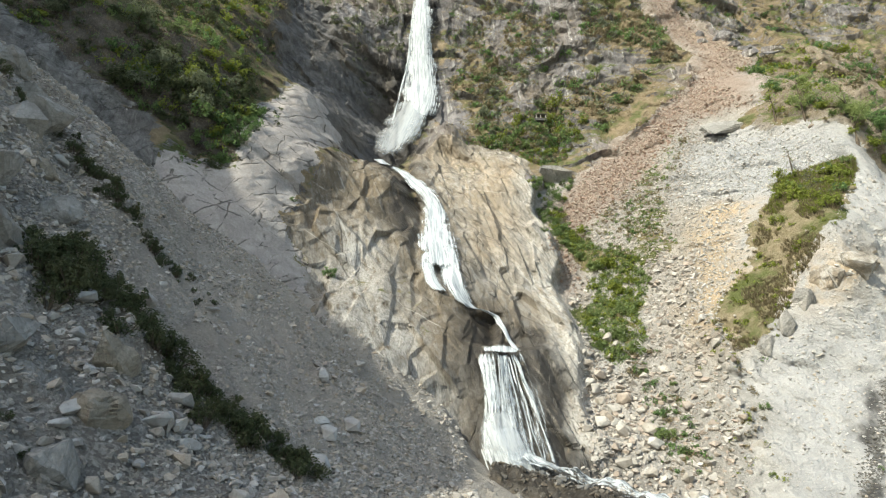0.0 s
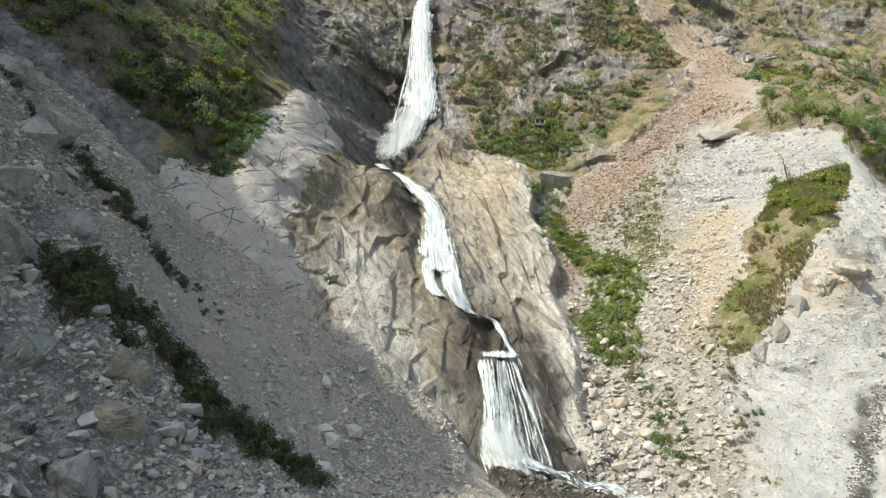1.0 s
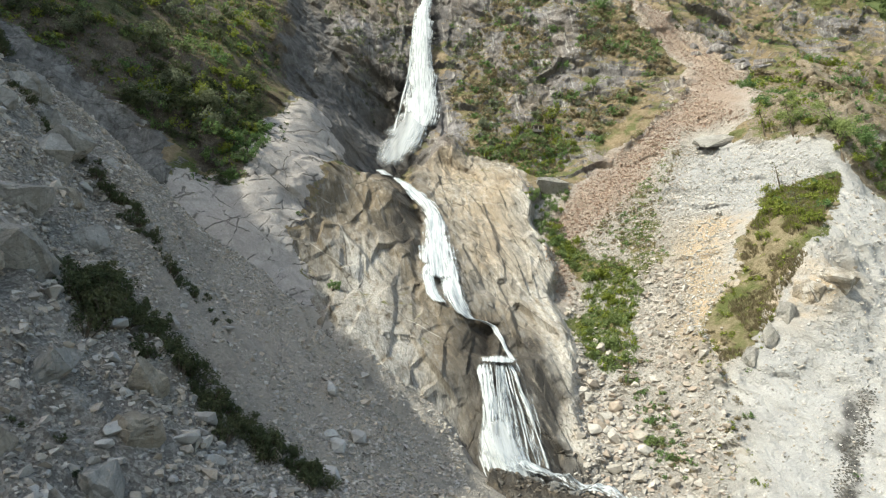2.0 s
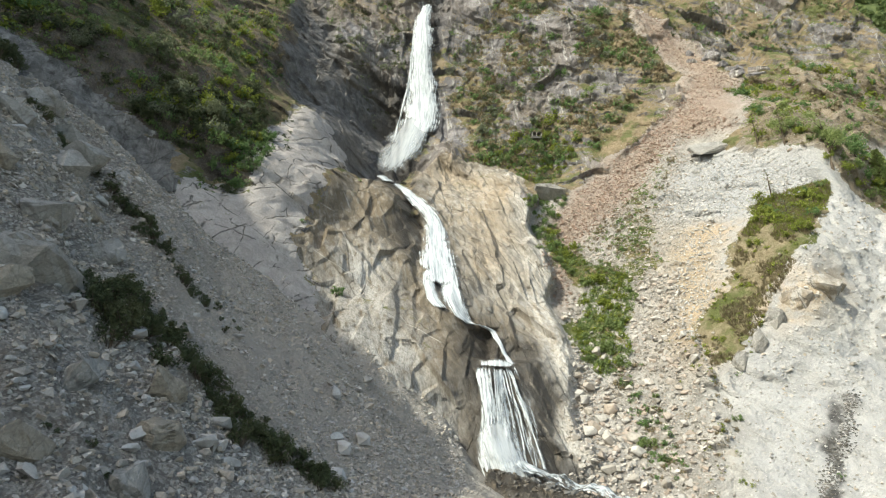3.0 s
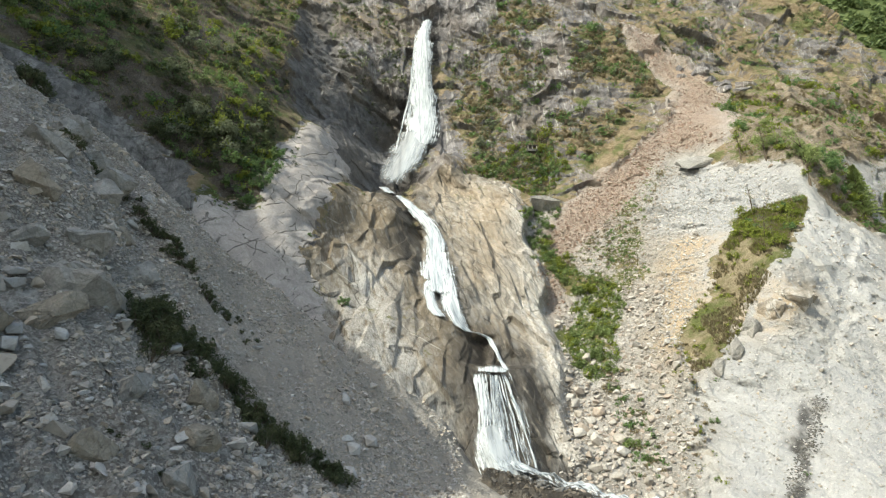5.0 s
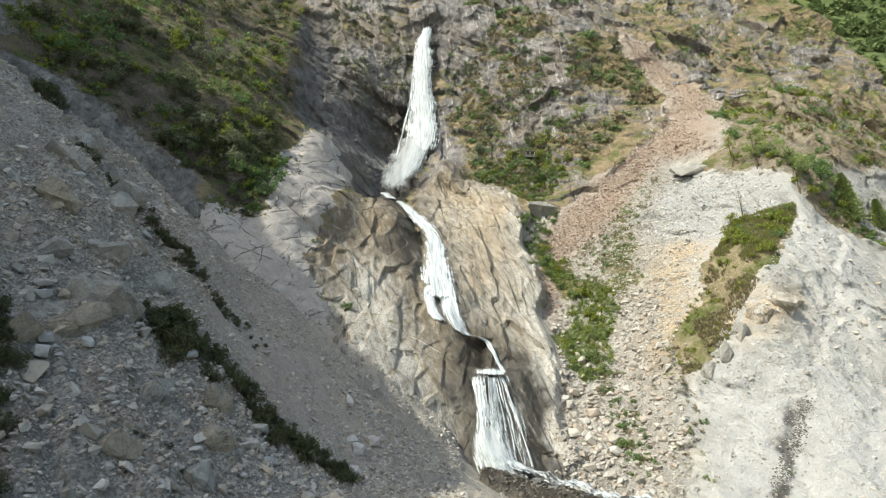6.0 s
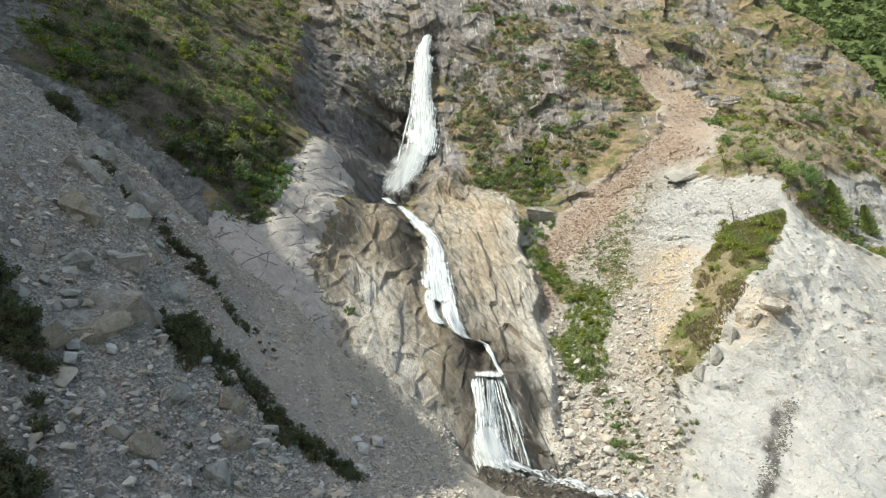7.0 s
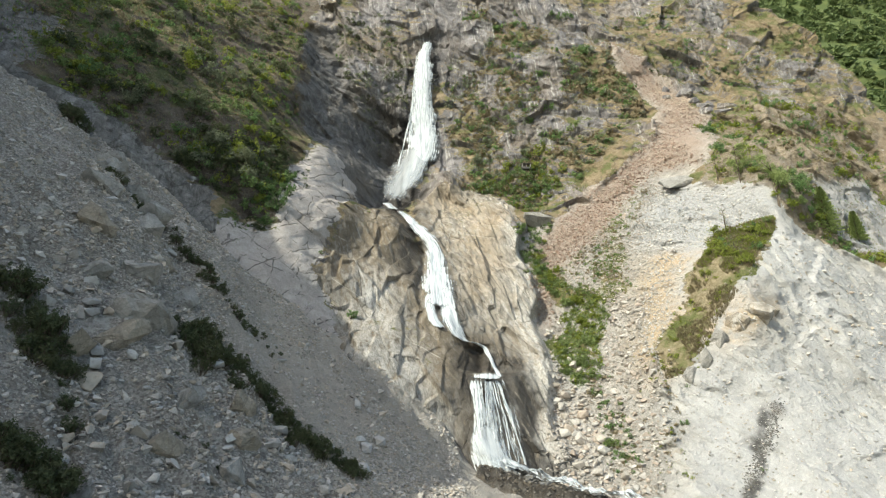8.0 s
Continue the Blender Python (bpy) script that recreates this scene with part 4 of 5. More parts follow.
    # the fan: where each strand starts and ends across it, its widths at top and foot, and how early it bends
    fan = [(-0.97, -1.0, 0.5, 0.7, 1.0), (-0.82, -0.88, 0.8, 1.0, 1.0), (-0.66, -0.72, 0.7, 1.1, 1.0), (-0.5, -0.58, 0.3, 1.0, 1.0), (0.08, -0.30, 0.8, 1.3, 0.35), (0.0, -0.12, 0.5, 0.9, 0.5), (0.14, 0.02, 0.4, 0.7, 0.5),
           (0.2, 0.2, 0.25, 0.5, 1.0), (0.3, 0.42, 0.2, 0.35, 0.8), (0.42, 0.60, 0.2, 0.3, 0.7), (0.45, 0.98, 0.6, 0.55, 0.5), (0.52, 0.90, 0.4, 0.4, 0.5), (-0.3, -0.42, 0.2, 0.9, 1.0), (-0.2, -0.3, 0.2, 0.6, 1.0)]
    for n, (u0, u1, w0, w1, bend) in enumerate(fan):
        rows = []
        for f in (0, 0.12, 0.3, 0.5, 0.7, 0.9, 1.0):
            u = u0 + (u1 - u0) * f ** bend + rng.uniform(-0.07, 0.07)
            rows.append((12.9 + 2.3 * f + u * (4.5 + 2.2 * f), 34.0 - 24.5 * f, (w0 + (w1 - w0) * f) * 1.25))
        water_sheet("strand", rows, VEIL, "strand of white water over dark rock", root, 0.8, 0.25, 9, seed=60 + n, fade=0.8, thin=0.67)
    bell = lambda v, at, wide: np.exp(-((v - at) / wide) ** 2)

    def haze(c, f):
        """How dense the thin sheet behind the strands is: most to one side and at the foot."""
        return np.maximum.reduce([v + 0 * c * f for v in (0.3 * bell(c, -0.75, 0.3), 0.3 * bell(c, -0.15, 0.18), 1.25 * blend(f, 0.72, 0.97) * blend(-c, -0.55, 0.3), 0.17)])

    water_sheet("lower_veil", [(13, 34.6, 4.7), (14, 28, 5.3), (15, 18, 6.2), (15.6, 9.5, 6.9)], VEIL, "thin spreading veil over dark rock", root, 0.55, 0.5, 80, density=haze)
    water_sheet("splash", [(11.0, 17.5, 2.2), (12.2, 13.5, 4.4), (14, 8.0, 6.4)], FOAM, "bright splash where the water lands", root, 1.6, 2.2, 30, seed=21, fade=1.0)
    water_sheet("spray", [(11.0, 21, 2.0), (12.5, 14, 4.5), (14, 9.0, 5.5)], MIST, "thin spray over the splash", root, 3.0, 1.0, 16, seed=23, fade=4)


waterfall()


ROCKS = []
for n in range(9):
    ROCKS.append(arrays_of(hull(random.Random(40 + n), 9, (1.0, random.Random(n).uniform(0.65, 0.95), random.Random(n + 5).uniform(0.5, 0.85)), 0.6)))


def stream():
    """The white stream that leaves the fall's foot, over its dark wet bed."""
    pts = np.array([(11.5, 119.5, 10.8, 3.2), (14, 118.5, 10.0, 4.6), (18, 116.5, 8.8, 4.6), (22, 114.5, 7.5, 4.2), (26, 112, 6.3, 3.6), (31, 109, 5.0, 3.2), (40, 102.5, 2.6, 3.0), (52, 93, 0.0, 2.6), (60, 76, -2.0, 3.0)])
    run = np.r_[0, np.cumsum(np.hypot(np.diff(pts[:, 0]), np.diff(pts[:, 1])))]
    s = np.arange(0, run[-1], 0.45)
    x, y, z, w = (np.interp(s, run, pts[:, c]) for c in range(4))
    tx, ty = np.gradient(x), np.gradient(y)
    n = np.hypot(tx, ty)

    def strip(c, wide):
        return x[:, None] - (ty / n)[:, None] * c * wide, y[:, None] + (tx / n)[:, None] * c * wide

    c = np.linspace(-1, 1, 20)
    px, py = strip(c, w[:, None])
    pz = z[:, None] + 0.4 + 0.9 * fbm(px, py, 0 * px, 2.6, 3) + 1.5 * (1 - c ** 2)
    me = mesh_of("stream", np.stack([px, py, pz], -1).reshape(-1, 3), grid_faces(len(s), 20), True,
                 {"across": (c[None] * w[:, None]).ravel(), "down": np.repeat(3.5 * s[:, None], 20, 1).ravel(), "rim": np.repeat((1 - np.abs(c[None]) ** 1.6) * 0.85, len(s), 0).ravel()})
    me.materials.append(VEIL)
    tagged(new("stream", me), "foaming white stream leaving the foot of the fall", "stream", kind="structure")
    c = np.linspace(-13, 13, 60)
    px, py = strip(c, 1.0)
    lump, _ = facets(px + fbm(px, py, 0 * px, 5, 2), py, 2.2, 44)
    pz = z[:, None] - 0.4 + 0.8 * lump * blend(np.abs(c), 0.5, 3.0) + 0.25 * fbm(px, py, 0 * px, 1.5, 3) - 0.09 * np.maximum(0, np.abs(c) - 4) ** 2 + 0 * px
    me = mesh_of("stream_bed", np.stack([px, py, pz], -1).reshape(-1, 3), grid_faces(len(s), 60), False, {"wet": np.clip(2.2 - np.abs(c[None]) / 7 + 0 * px, 0, 2).ravel()})
    me.materials.append(ROCK["brown_rock_wall"])
    tagged(new("stream_bed", me), "dark wet rocky bed of the stream", "stream bed", kind="structure")
    rg = np.random.RandomState(31)
    i, j = rg.randint(0, len(s) * 3 // 5, 900), rg.randint(2, 58, 900)
    away = np.abs(c[j]) > 2.2
    i, j = i[away], j[away]
    strewn("stream_stones", ROCKS, np.stack([px[i, j], py[i, j], pz[i, j]], -1), rg.uniform(0.4, 1.0, len(i)) * rg.uniform(0.7, 1.7, len(i)), WET_CHIPS, "dark wet stones along the stream", "rubble", 9)


stream()

# ---- rubble ----
rng = np.random.RandomState(5)


def sizes_of(n, least, most, power=2.6):
    u = rng.rand(n)
    return (least ** (1 - power) + u * (most ** (1 - power) - least ** (1 - power))) ** (1 / (1 - power))


n = 42000
sx, sy = -112 + 116 * rng.rand(n), 22 + 100 * rng.rand(n)
clump = fbm(sx, sy, 0 * sx, 7, 3) + 0.4 * rng.rand(n)
keep = clump > -0.3
sx, sy = sx[keep], sy[keep]
size = sizes_of(len(sx), 0.25, 1.6, 2.9) * (1 - 0.25 * blend(sy + 0.3 * sx, 50, 62) * blend(sx, -66, -48))
strewn("rubble", ROCKS, np.stack([sx, sy, rests(sx, sy) + 0.08 * size], -1), size, CHIPS, "loose angular grey rubble on the scree", "rubble", 1)
n = 3600
sx, sy = -118 + 116 * rng.rand(n), 30 + 85 * rng.rand(n)
keep = fbm(sx, sy, 0 * sx + 5, 12, 3) + 0.5 * rng.rand(n) > 0.05 + 0.7 * blend(sy + 0.3 * sx, 48, 58) * blend(sx, -66, -50)
sx, sy = sx[keep], sy[keep]
size = sizes_of(len(sx), 0.7, 2.8, 2.8)
strewn("scree_blocks", ROCKS, np.stack([sx, sy, rests(sx, sy) + 0.1 * size], -1), size, CHIPS, "larger angular blocks among the scree rubble", "rubble", 2)
n = 15000
sx, sy = -62 + 66 * rng.rand(n), 55 + 68 * rng.rand(n)
keep = fbm(sx, sy, 0 * sx + 12, 9, 3) + 0.5 * rng.rand(n) > 0.0
sx, sy = sx[keep], sy[keep]
size = sizes_of(len(sx), 0.32, 1.2, 2.6)
strewn("coarse_gravel", ROCKS[:4], np.stack([sx, sy, rests(sx, sy) + 0.12 * size], -1), size, CHIPS, "coarse grey gravel on the scree below the rock wall", "rubble", 4)
for name, outline, n, lo, hi, stuff_mat, label in (
        ("upper_debris", [(84, 217), (104, 199), (111, 178), (117, 152), (99, 140), (99, 163), (87, 196)], 4200, 0.25, 1.1, RED_CHIPS, "reddish tan broken rock high in the gully"),
        ("red_debris", RED[4:15] + [(95, 150)], 8000, 0.28, 1.5, RED_CHIPS, "reddish broken rock strewn down the gully"),
        ("mixed_debris", [(41, 74), (59, 92), (86, 118), (90, 112), (76, 98), (66, 70), (55, 58), (47, 69)], 4200, 0.3, 1.6, BEIGE_CHIPS, "beige and grey debris below the crest"),
        ("flank_debris", [(66, 66), (58, 40), (64, 38), (74, 66), (80, 92), (72, 92)], 2600, 0.28, 1.3, WHITE_CHIPS, "small pale debris on the ochre flank"),
        ("crest_stones", CREST, 3600, 0.25, 1.3, WHITE_CHIPS, "pale stones on the bare crest"),
        ("gully_debris", [(55, 60), (66, 65), (60, 42), (56, 15), (50, 0), (27, 2), (34, 37), (40, 60)], 5000, 0.45, 2.8, BEIGE_CHIPS, "beige angular debris in the gully"),
        ("spur_stones", [(66, 65), (110, 80), (180, 40), (180, 2), (48, 2), (56, 20)], 9500, 0.22, 0.9, WHITE_CHIPS, "small pale stones on the bare spur"),
        ("spur_rocks", [(66, 65), (80, 104), (100, 108), (110, 80), (180, 40), (180, 2), (60, 2), (56, 20)], 1700, 0.4, 1.7, CHIPS, "grey rocks half sunk in the bare spur"),
        ("shoulder_stones", SHOULDER[:4] + SHOULDER[5:], 700, 0.4, 1.4, BEIGE_CHIPS, "scattered stones on the grassy shoulder")):
    p = spots(outline, n, n) + np.random.RandomState(n).normal(0, 1.6, (n, 2))
    p = p[(inside(TUFT_PATCH, p[:, 0], p[:, 1]) < 0) & (inside(GREEN, p[:, 0], p[:, 1]) < -0.5)]
    size = sizes_of(len(p), lo, hi, 2.7)
    strewn(name, ROCKS, on_mountain(p, -0.05), size, stuff_mat, label, "rubble", n)

# ---- boulders ----
BOULDERS = []
for n in range(8):
    r = random.Random(70 + n)
    bm = hull(r, 17, (1.0, r.uniform(0.65, 0.9), r.uniform(0.4, 0.75)), 0.7)
    bmesh.ops.bevel(bm, geom=bm.edges[:], offset=0.02, segments=1, affect="EDGES")
    me = bpy.data.meshes.new("boulder")
    bm.to_mesh(me)
    bm.free()
    BOULDERS.append(me)
PALE_BOULDERS = [me.copy() for me in BOULDERS]
WET_BOULDERS = [me.copy() for me in BOULDERS]
for group, m in ((BOULDERS, STONE), (PALE_BOULDERS, BEIGE_STONE), (WET_BOULDERS, WET_STONE)):
    for me in group:
        me.materials.append(m)


def boulder(meshes, x, y, z, size, rng, label, group):
    ob = new("boulder", rng.choice(meshes))
    ob.matrix_world = pose(x, y, z, rng.uniform(-25, 25), rng.uniform(-25, 25), rng.uniform(0, 360)) @ Matrix.Diagonal((size, size * rng.uniform(0.8, 1.1), size * rng.uniform(0.8, 1.2), 1))
    return tagged(ob, label, "boulder", group)


r = random.Random(11)
GREY_LABEL, BEIGE_LABEL, WET_LABEL = "angular grey boulder lying on the scree slope", "beige angular boulder lying in the debris gully", "dark wet boulder in the stream bed"
for n in range(130):
    x, y = r.uniform(-74, -8), r.uniform(36, 100)
    if r.random() < 0.35:
        x, y = r.uniform(-52, -24), r.uniform(44, 62)
    size = min(3.0, 0.8 * (1 - r.random()) ** -0.45)
    boulder(BOULDERS, x, y, float(rests(x, y)) + 0.12 * size, size, r, GREY_LABEL, "boulders on the scree")
for x, y, size in ((-55, 47.5, 3.4), (-57, 43.2, 3.0), (-53.3, 48.2, 3.0), (-46.8, 40.3, 4.0), (-58.5, 49, 2.6), (-43, 38, 2.4), (-23.9, 58.4, 2.2), (-30.6, 50.7, 2.4), (-15.7, 80, 2.4), (-54.1, 49, 2.6), (-48.1, 42.8, 2.5), (-26, 69, 1.6), (-12.5, 84, 3.0), (-14.5, 78, 3.2), (-52, 50.5, 2.0), (-49.5, 47, 2.2), (-36, 58, 2.2), (-20, 66, 2.4), (-58, 80, 2.6)):
    boulder(BOULDERS, x, y, float(rests(x, y)) + 0.22 * size, size, r, GREY_LABEL, "boulders on the scree")
for x, z in spots([(34, 60), (50, 40), (58, 20), (52, 4), (30, 4), (34, 37)], 34, 77, 1.2).tolist() + spots([(34, 58), (42, 44), (45, 24), (46, 4), (31, 4), (34, 37)], 60, 79, 1.0).tolist():
    size = min(3.8, 1.2 * (1 - r.random()) ** -0.4)
    boulder(PALE_BOULDERS, x, float(stands(x, z)) - 0.25 * size, z, size, r, BEIGE_LABEL, "boulders in the gully")
for x, z in spots(SPUR[:7] + SPUR[9:], 24, 78, 3):
    size = r.uniform(0.7, 1.8)
    boulder(PALE_BOULDERS, x, float(stands(x, z)) - 0.25 * size, z, size, r, "pale boulder half sunk in the bare spur", "boulders on the spur")
for n in range(38):
    f = r.random()
    x, y, z = 10 + 24 * f + r.uniform(-2, 2), 119.5 - 13 * f + r.uniform(-5, 3), 10.0 - 6.0 * f
    size = r.uniform(0.8, 2.2)
    boulder(WET_BOULDERS, x, y, z, size, r, WET_LABEL, "boulders in the stream")


def crag(name, x, y, z, size, turn, material, label, category, seed, detail=5, boxy=0.9):
    """A large jointed block: a split hull with rough, stepped faces."""
    bm = hull(random.Random(seed), 26, (1, 1, 1), boxy)
    bmesh.ops.scale(bm, vec=size, verts=bm.verts)
    bmesh.ops.triangulate(bm, faces=bm.faces)
    bmesh.ops.subdivide_edges(bm, edges=bm.edges[:], cuts=detail, use_grid_fill=True)
    least = min(size)
    for v in bm.verts:
        p = v.co.copy()
        step = noise.cell(p * (2.2 / least) + Vector((seed, 0, 0)))
        v.co = p + p.normalized() * least * (0.05 * noise.fractal(p * (1.6 / least) + Vector((seed, 0, 0)), 1, 2, 5) + 0.05 * step)
    ob = part(name, bm, material)
    ob.matrix_world = pose(x, y, z, *turn)
    return tagged(ob, label, category)


crag("rock_slab", 95.5, float(stands(95.5, 114.5)) + 0.7, 114.6, (19, 8, 2.6), (40, -13, 5), ROCK["outcrop"], "large tilted flat slab resting on the spur crest", "boulder", 3, boxy=0.97)
crag("rock_block", 38.5, float(stands(38.5, 103)) - 1.6, 103.6, (11.5, 6, 5.6), (0, 4, 6), ROCK["outcrop"], "square grey rock block jutting from the grass", "boulder", 5)
for x, y, size, seed, kind in ((-49.5, 56, (11, 9, 9), 8, "outcrop"), (-32, 58.6, (8, 4, 3.0), 9, "tan_outcrop"), (-54, 63, (6, 6, 4), 10, "outcrop"), (-51.2, 42.8, (9, 4.5, 3.2), 12, "tan_outcrop"), (-62, 76, (7, 6, 5), 13, "outcrop"), (-30.2, 53, (5.5, 4, 4.6), 14, "tan_outcrop"), (-66, 84, (8, 6, 5), 15, "outcrop"), (-78, 84, (8, 6, 5), 16, "outcrop"), (-38, 50, (6, 4, 3), 17, "outcrop"), (-49, 49.1, (9, 4.5, 3.8), 18, "tan_outcrop"), (-50, 70, (7, 5, 4), 19, "outcrop"), (-58.5, 55, (6, 4, 3.5), 20, "outcrop"), (-64, 62, (7, 5, 4), 41, "tan_outcrop"), (-70, 70, (8, 5, 4), 42, "outcrop"), (-56, 74, (5, 4, 3), 43, "tan_outcrop"), (-36, 41, (5, 4, 3), 44, "tan_outcrop"), (-29, 46.5, (5, 3.5, 3), 45, "outcrop"), (-74, 92, (8, 5, 4), 46, "outcrop"), (-84, 96, (8, 6, 4), 47, "outcrop")):
    crag("rock_outcrop", x, y, float(rests(x, y)) - 0.15 * size[2], size, (-20, 35, 20 + seed * 9), ROCK[kind], "grey bedrock outcrop breaking through the scree" if kind == "outcrop" else "tan bedrock ledge breaking through the scree", "rock outcrop", seed)
for x, z, size, seed in ((86, 49, (8, 5, 6), 21), (81, 47, (6, 4, 5), 22), (90, 51, (6, 4, 4), 23), (76, 42, (5, 4, 6), 24), (72, 37, (5, 3, 6), 25), (67, 33, (4, 3, 5), 26), (113, 172, (10, 6, 5), 27), (119, 163, (8, 6, 5), 28), (126, 158, (8, 6, 4), 29), (108, 178, (7, 5, 4), 30), (116, 167, (6, 5, 4), 31), (123, 166, (7, 5, 5), 32), (117, 157, (6, 5, 4), 33), (130, 163, (8, 5, 4), 34), (106, 171, (5, 4, 3), 35)):
    crag("rock_outcrop", x, float(stands(x, z)) + 0.22 * size[1], z, size, (20, 15, seed * 31), ROCK["rock_buttress" if seed < 24 else "cliff_face" if seed > 26 else "outcrop"], "ochre jointed rock outcrop in the eroded slope" if seed < 24 else "grey jointed rock outcrop in the slope", "rock outcrop", seed)
p = np.stack([np.interp(np.linspace(0, 1, 700), [0, 0.35, 1], c) for c in ((85, 79, 69), (25, 16, 3))], -1) + np.random.RandomState(3).normal(0, 0.7, (700, 2))
strewn("dark_fragments", ROCKS, on_mountain(p, -0.1), sizes_of(700, 0.25, 0.8), WET_STONE, "dark broken rock in a streak down the spur", "rubble", 12)


# ---- plants ----
def leaf_cloud(rng, lobes, leaves, leaf, hollow=0.5):
    """Small bent leaf blades over a set of lobes (centre, radii)."""
    vs, fs = [], []
    for _ in range(leaves):
        c, rad = lobes[rng.randrange(len(lobes))]
        d = Vector((rng.gauss(0, 1), rng.gauss(0, 1), rng.gauss(0.25, 1))).normalized()
        p = Vector(c) + Vector([a * b for a, b in zip(d, rad)]) * rng.uniform(hollow, 1.08)
        n = (d + Vector((rng.uniform(-0.5, 0.5), rng.uniform(-0.5, 0.5), rng.uniform(-0.2, 0.7)))).normalized()
        t = n.orthogonal().normalized()
        t.rotate(Matrix.Rotation(rng.uniform(0, 6.28), 3, n))
        b, l = n.cross(t), leaf * rng.uniform(0.6, 1.35)
        base = len(vs)
        vs += [p - t * l * 0.5, p - b * l * 0.28 + n * l * 0.08, p + t * l * 0.5 - n * l * 0.12, p + b * l * 0.28 + n * l * 0.08]
        fs += [(base, base + 1, base + 2), (base, base + 2, base + 3)]
    return np.array([v[:] for v in vs]), np.array(fs)


def limb(bm, a, b, ra, rb, sides=5):
    a, b = Vector(a), Vector(b)
    d = (b - a).normalized()
    u = d.orthogonal().normalized()
    v = d.cross(u)
    rings = [[bm.verts.new(p + (u * math.cos(t) + v * math.sin(t)) * rad) for t in [6.2832 * q / sides for q in range(sides)]] for p, rad in ((a, ra), (b, rb))]
    for q in range(sides):
        bm.faces.new((rings[0][q], rings[0][(q + 1) % sides], rings[1][(q + 1) % sides], rings[1][q]))
    bm.faces.new(rings[1])


CROWN_SHAPES = {}


def bush_kind(seed, leaf_key, leaves=520, leaf=0.19, tall=0.8):
    """A bush one metre in radius: leaf crown over a few woody stems."""
    rng = random.Random(seed)
    lobes = [((rng.uniform(-0.7, 0.7), rng.uniform(-0.7, 0.7), rng.uniform(0.1, 0.9) * tall), [rng.uniform(0.16, 0.42) for _ in range(2)] + [rng.uniform(0.18, 0.5) * tall]) for _ in range(15)]
    v, f = leaf_cloud(rng, lobes, leaves, leaf)
    crown = mesh_of("bush", v, f, False)
    crown.materials.append(LEAF[leaf_key])
    CROWN_SHAPES.setdefault(leaf_key, []).append((v, f))
    bm = bmesh.new()
    for c, _ in lobes:
        limb(bm, (c[0] * 0.15, c[1] * 0.15, -0.25), c, 0.045, 0.015, 4)
    stems = bpy.data.meshes.new("stem")
    bm.to_mesh(stems)
    bm.free()
    stems.materials.append(BARK)
    return crown, stems


BUSHES = {key: [bush_kind(100 + 10 * n + q, key, tall=h) for q in range(3)] for n, (key, h) in enumerate((("dark", 0.9), ("green", 0.95), ("bright", 0.9), ("sage", 1.0), ("dry", 0.6)))}
BUSHES["shade"] = [bush_kind(170 + q, "dark", 700, 0.15, 0.95) for q in range(4)]
BUSH_WORDS = {"shade": "dark green fine-leaved bush", "dark": "dark green leafy bush", "green": "green leafy bush", "bright": "yellow-green leafy bush", "sage": "grey-green leafy bush", "dry": "dry yellow-brown scrub bush"}


def bush(key, x, y, z, radius, rng, where, group):
    crown, stems = rng.choice(BUSHES[key])
    ob = new("bush", crown)
    ob.matrix_world = pose(x, y, z, rng.uniform(-14, 14), rng.uniform(-14, 14), rng.uniform(0, 360)) @ Matrix.Diagonal((radius * rng.uniform(0.85, 1.2), radius, radius * rng.uniform(0.8, 1.2), 1))
    stem = new("stem", stems)
    stem.parent = ob
    return tagged(ob, BUSH_WORDS[key] + " " + where, "bush", group)


r = random.Random(23)


def bushes(outline, n, seed, gap, lo, hi, keys, where, group, sink=0.1):
    for x, z in spots(outline, n, seed, gap):
        if inside(SCAR, x, z) > 0:
            continue
        rad = lo + (hi - lo) * r.random() ** 1.6
        bush(r.choice(keys), float(x), float(stands(x, z)) + sink * rad, float(z) - 0.15 * rad, rad, r, where, group)


def thicket(outline, n, seed, gap, lo, hi, keys, where):
    """Far bushes that merge into one another, one object a colour."""
    p = spots(outline, n, seed, gap)
    p = p[inside(SCAR, p[:, 0], p[:, 1]) < 0]
    rg = np.random.RandomState(seed)
    pick, size = rg.randint(0, len(keys), len(p)), lo + (hi - lo) * rg.rand(len(p)) ** 1.6
    for key in sorted(set(keys)):
        own = np.isin(pick, [q for q, other in enumerate(keys) if other == key])
        if own.any():
            strewn("thicket", CROWN_SHAPES[key], on_mountain(p[own], 0.3) - np.array([0, 0, 0.3]), size[own], LEAF[key], BUSH_WORDS[key].replace("bush", "thicket") + " " + where, "thicket", seed, 0.4)


SCRUBS = {key: [leaf_cloud(random.Random(500 + q), [((random.Random(q * 9 + w).uniform(-0.6, 0.6), random.Random(q * 7 + w).uniform(-0.6, 0.6), random.Random(q * 5 + w).uniform(0.2, 0.8)), (0.45, 0.45, 0.4)) for w in range(7)], 42, 0.46) for q in range(4)] for key in LEAF}


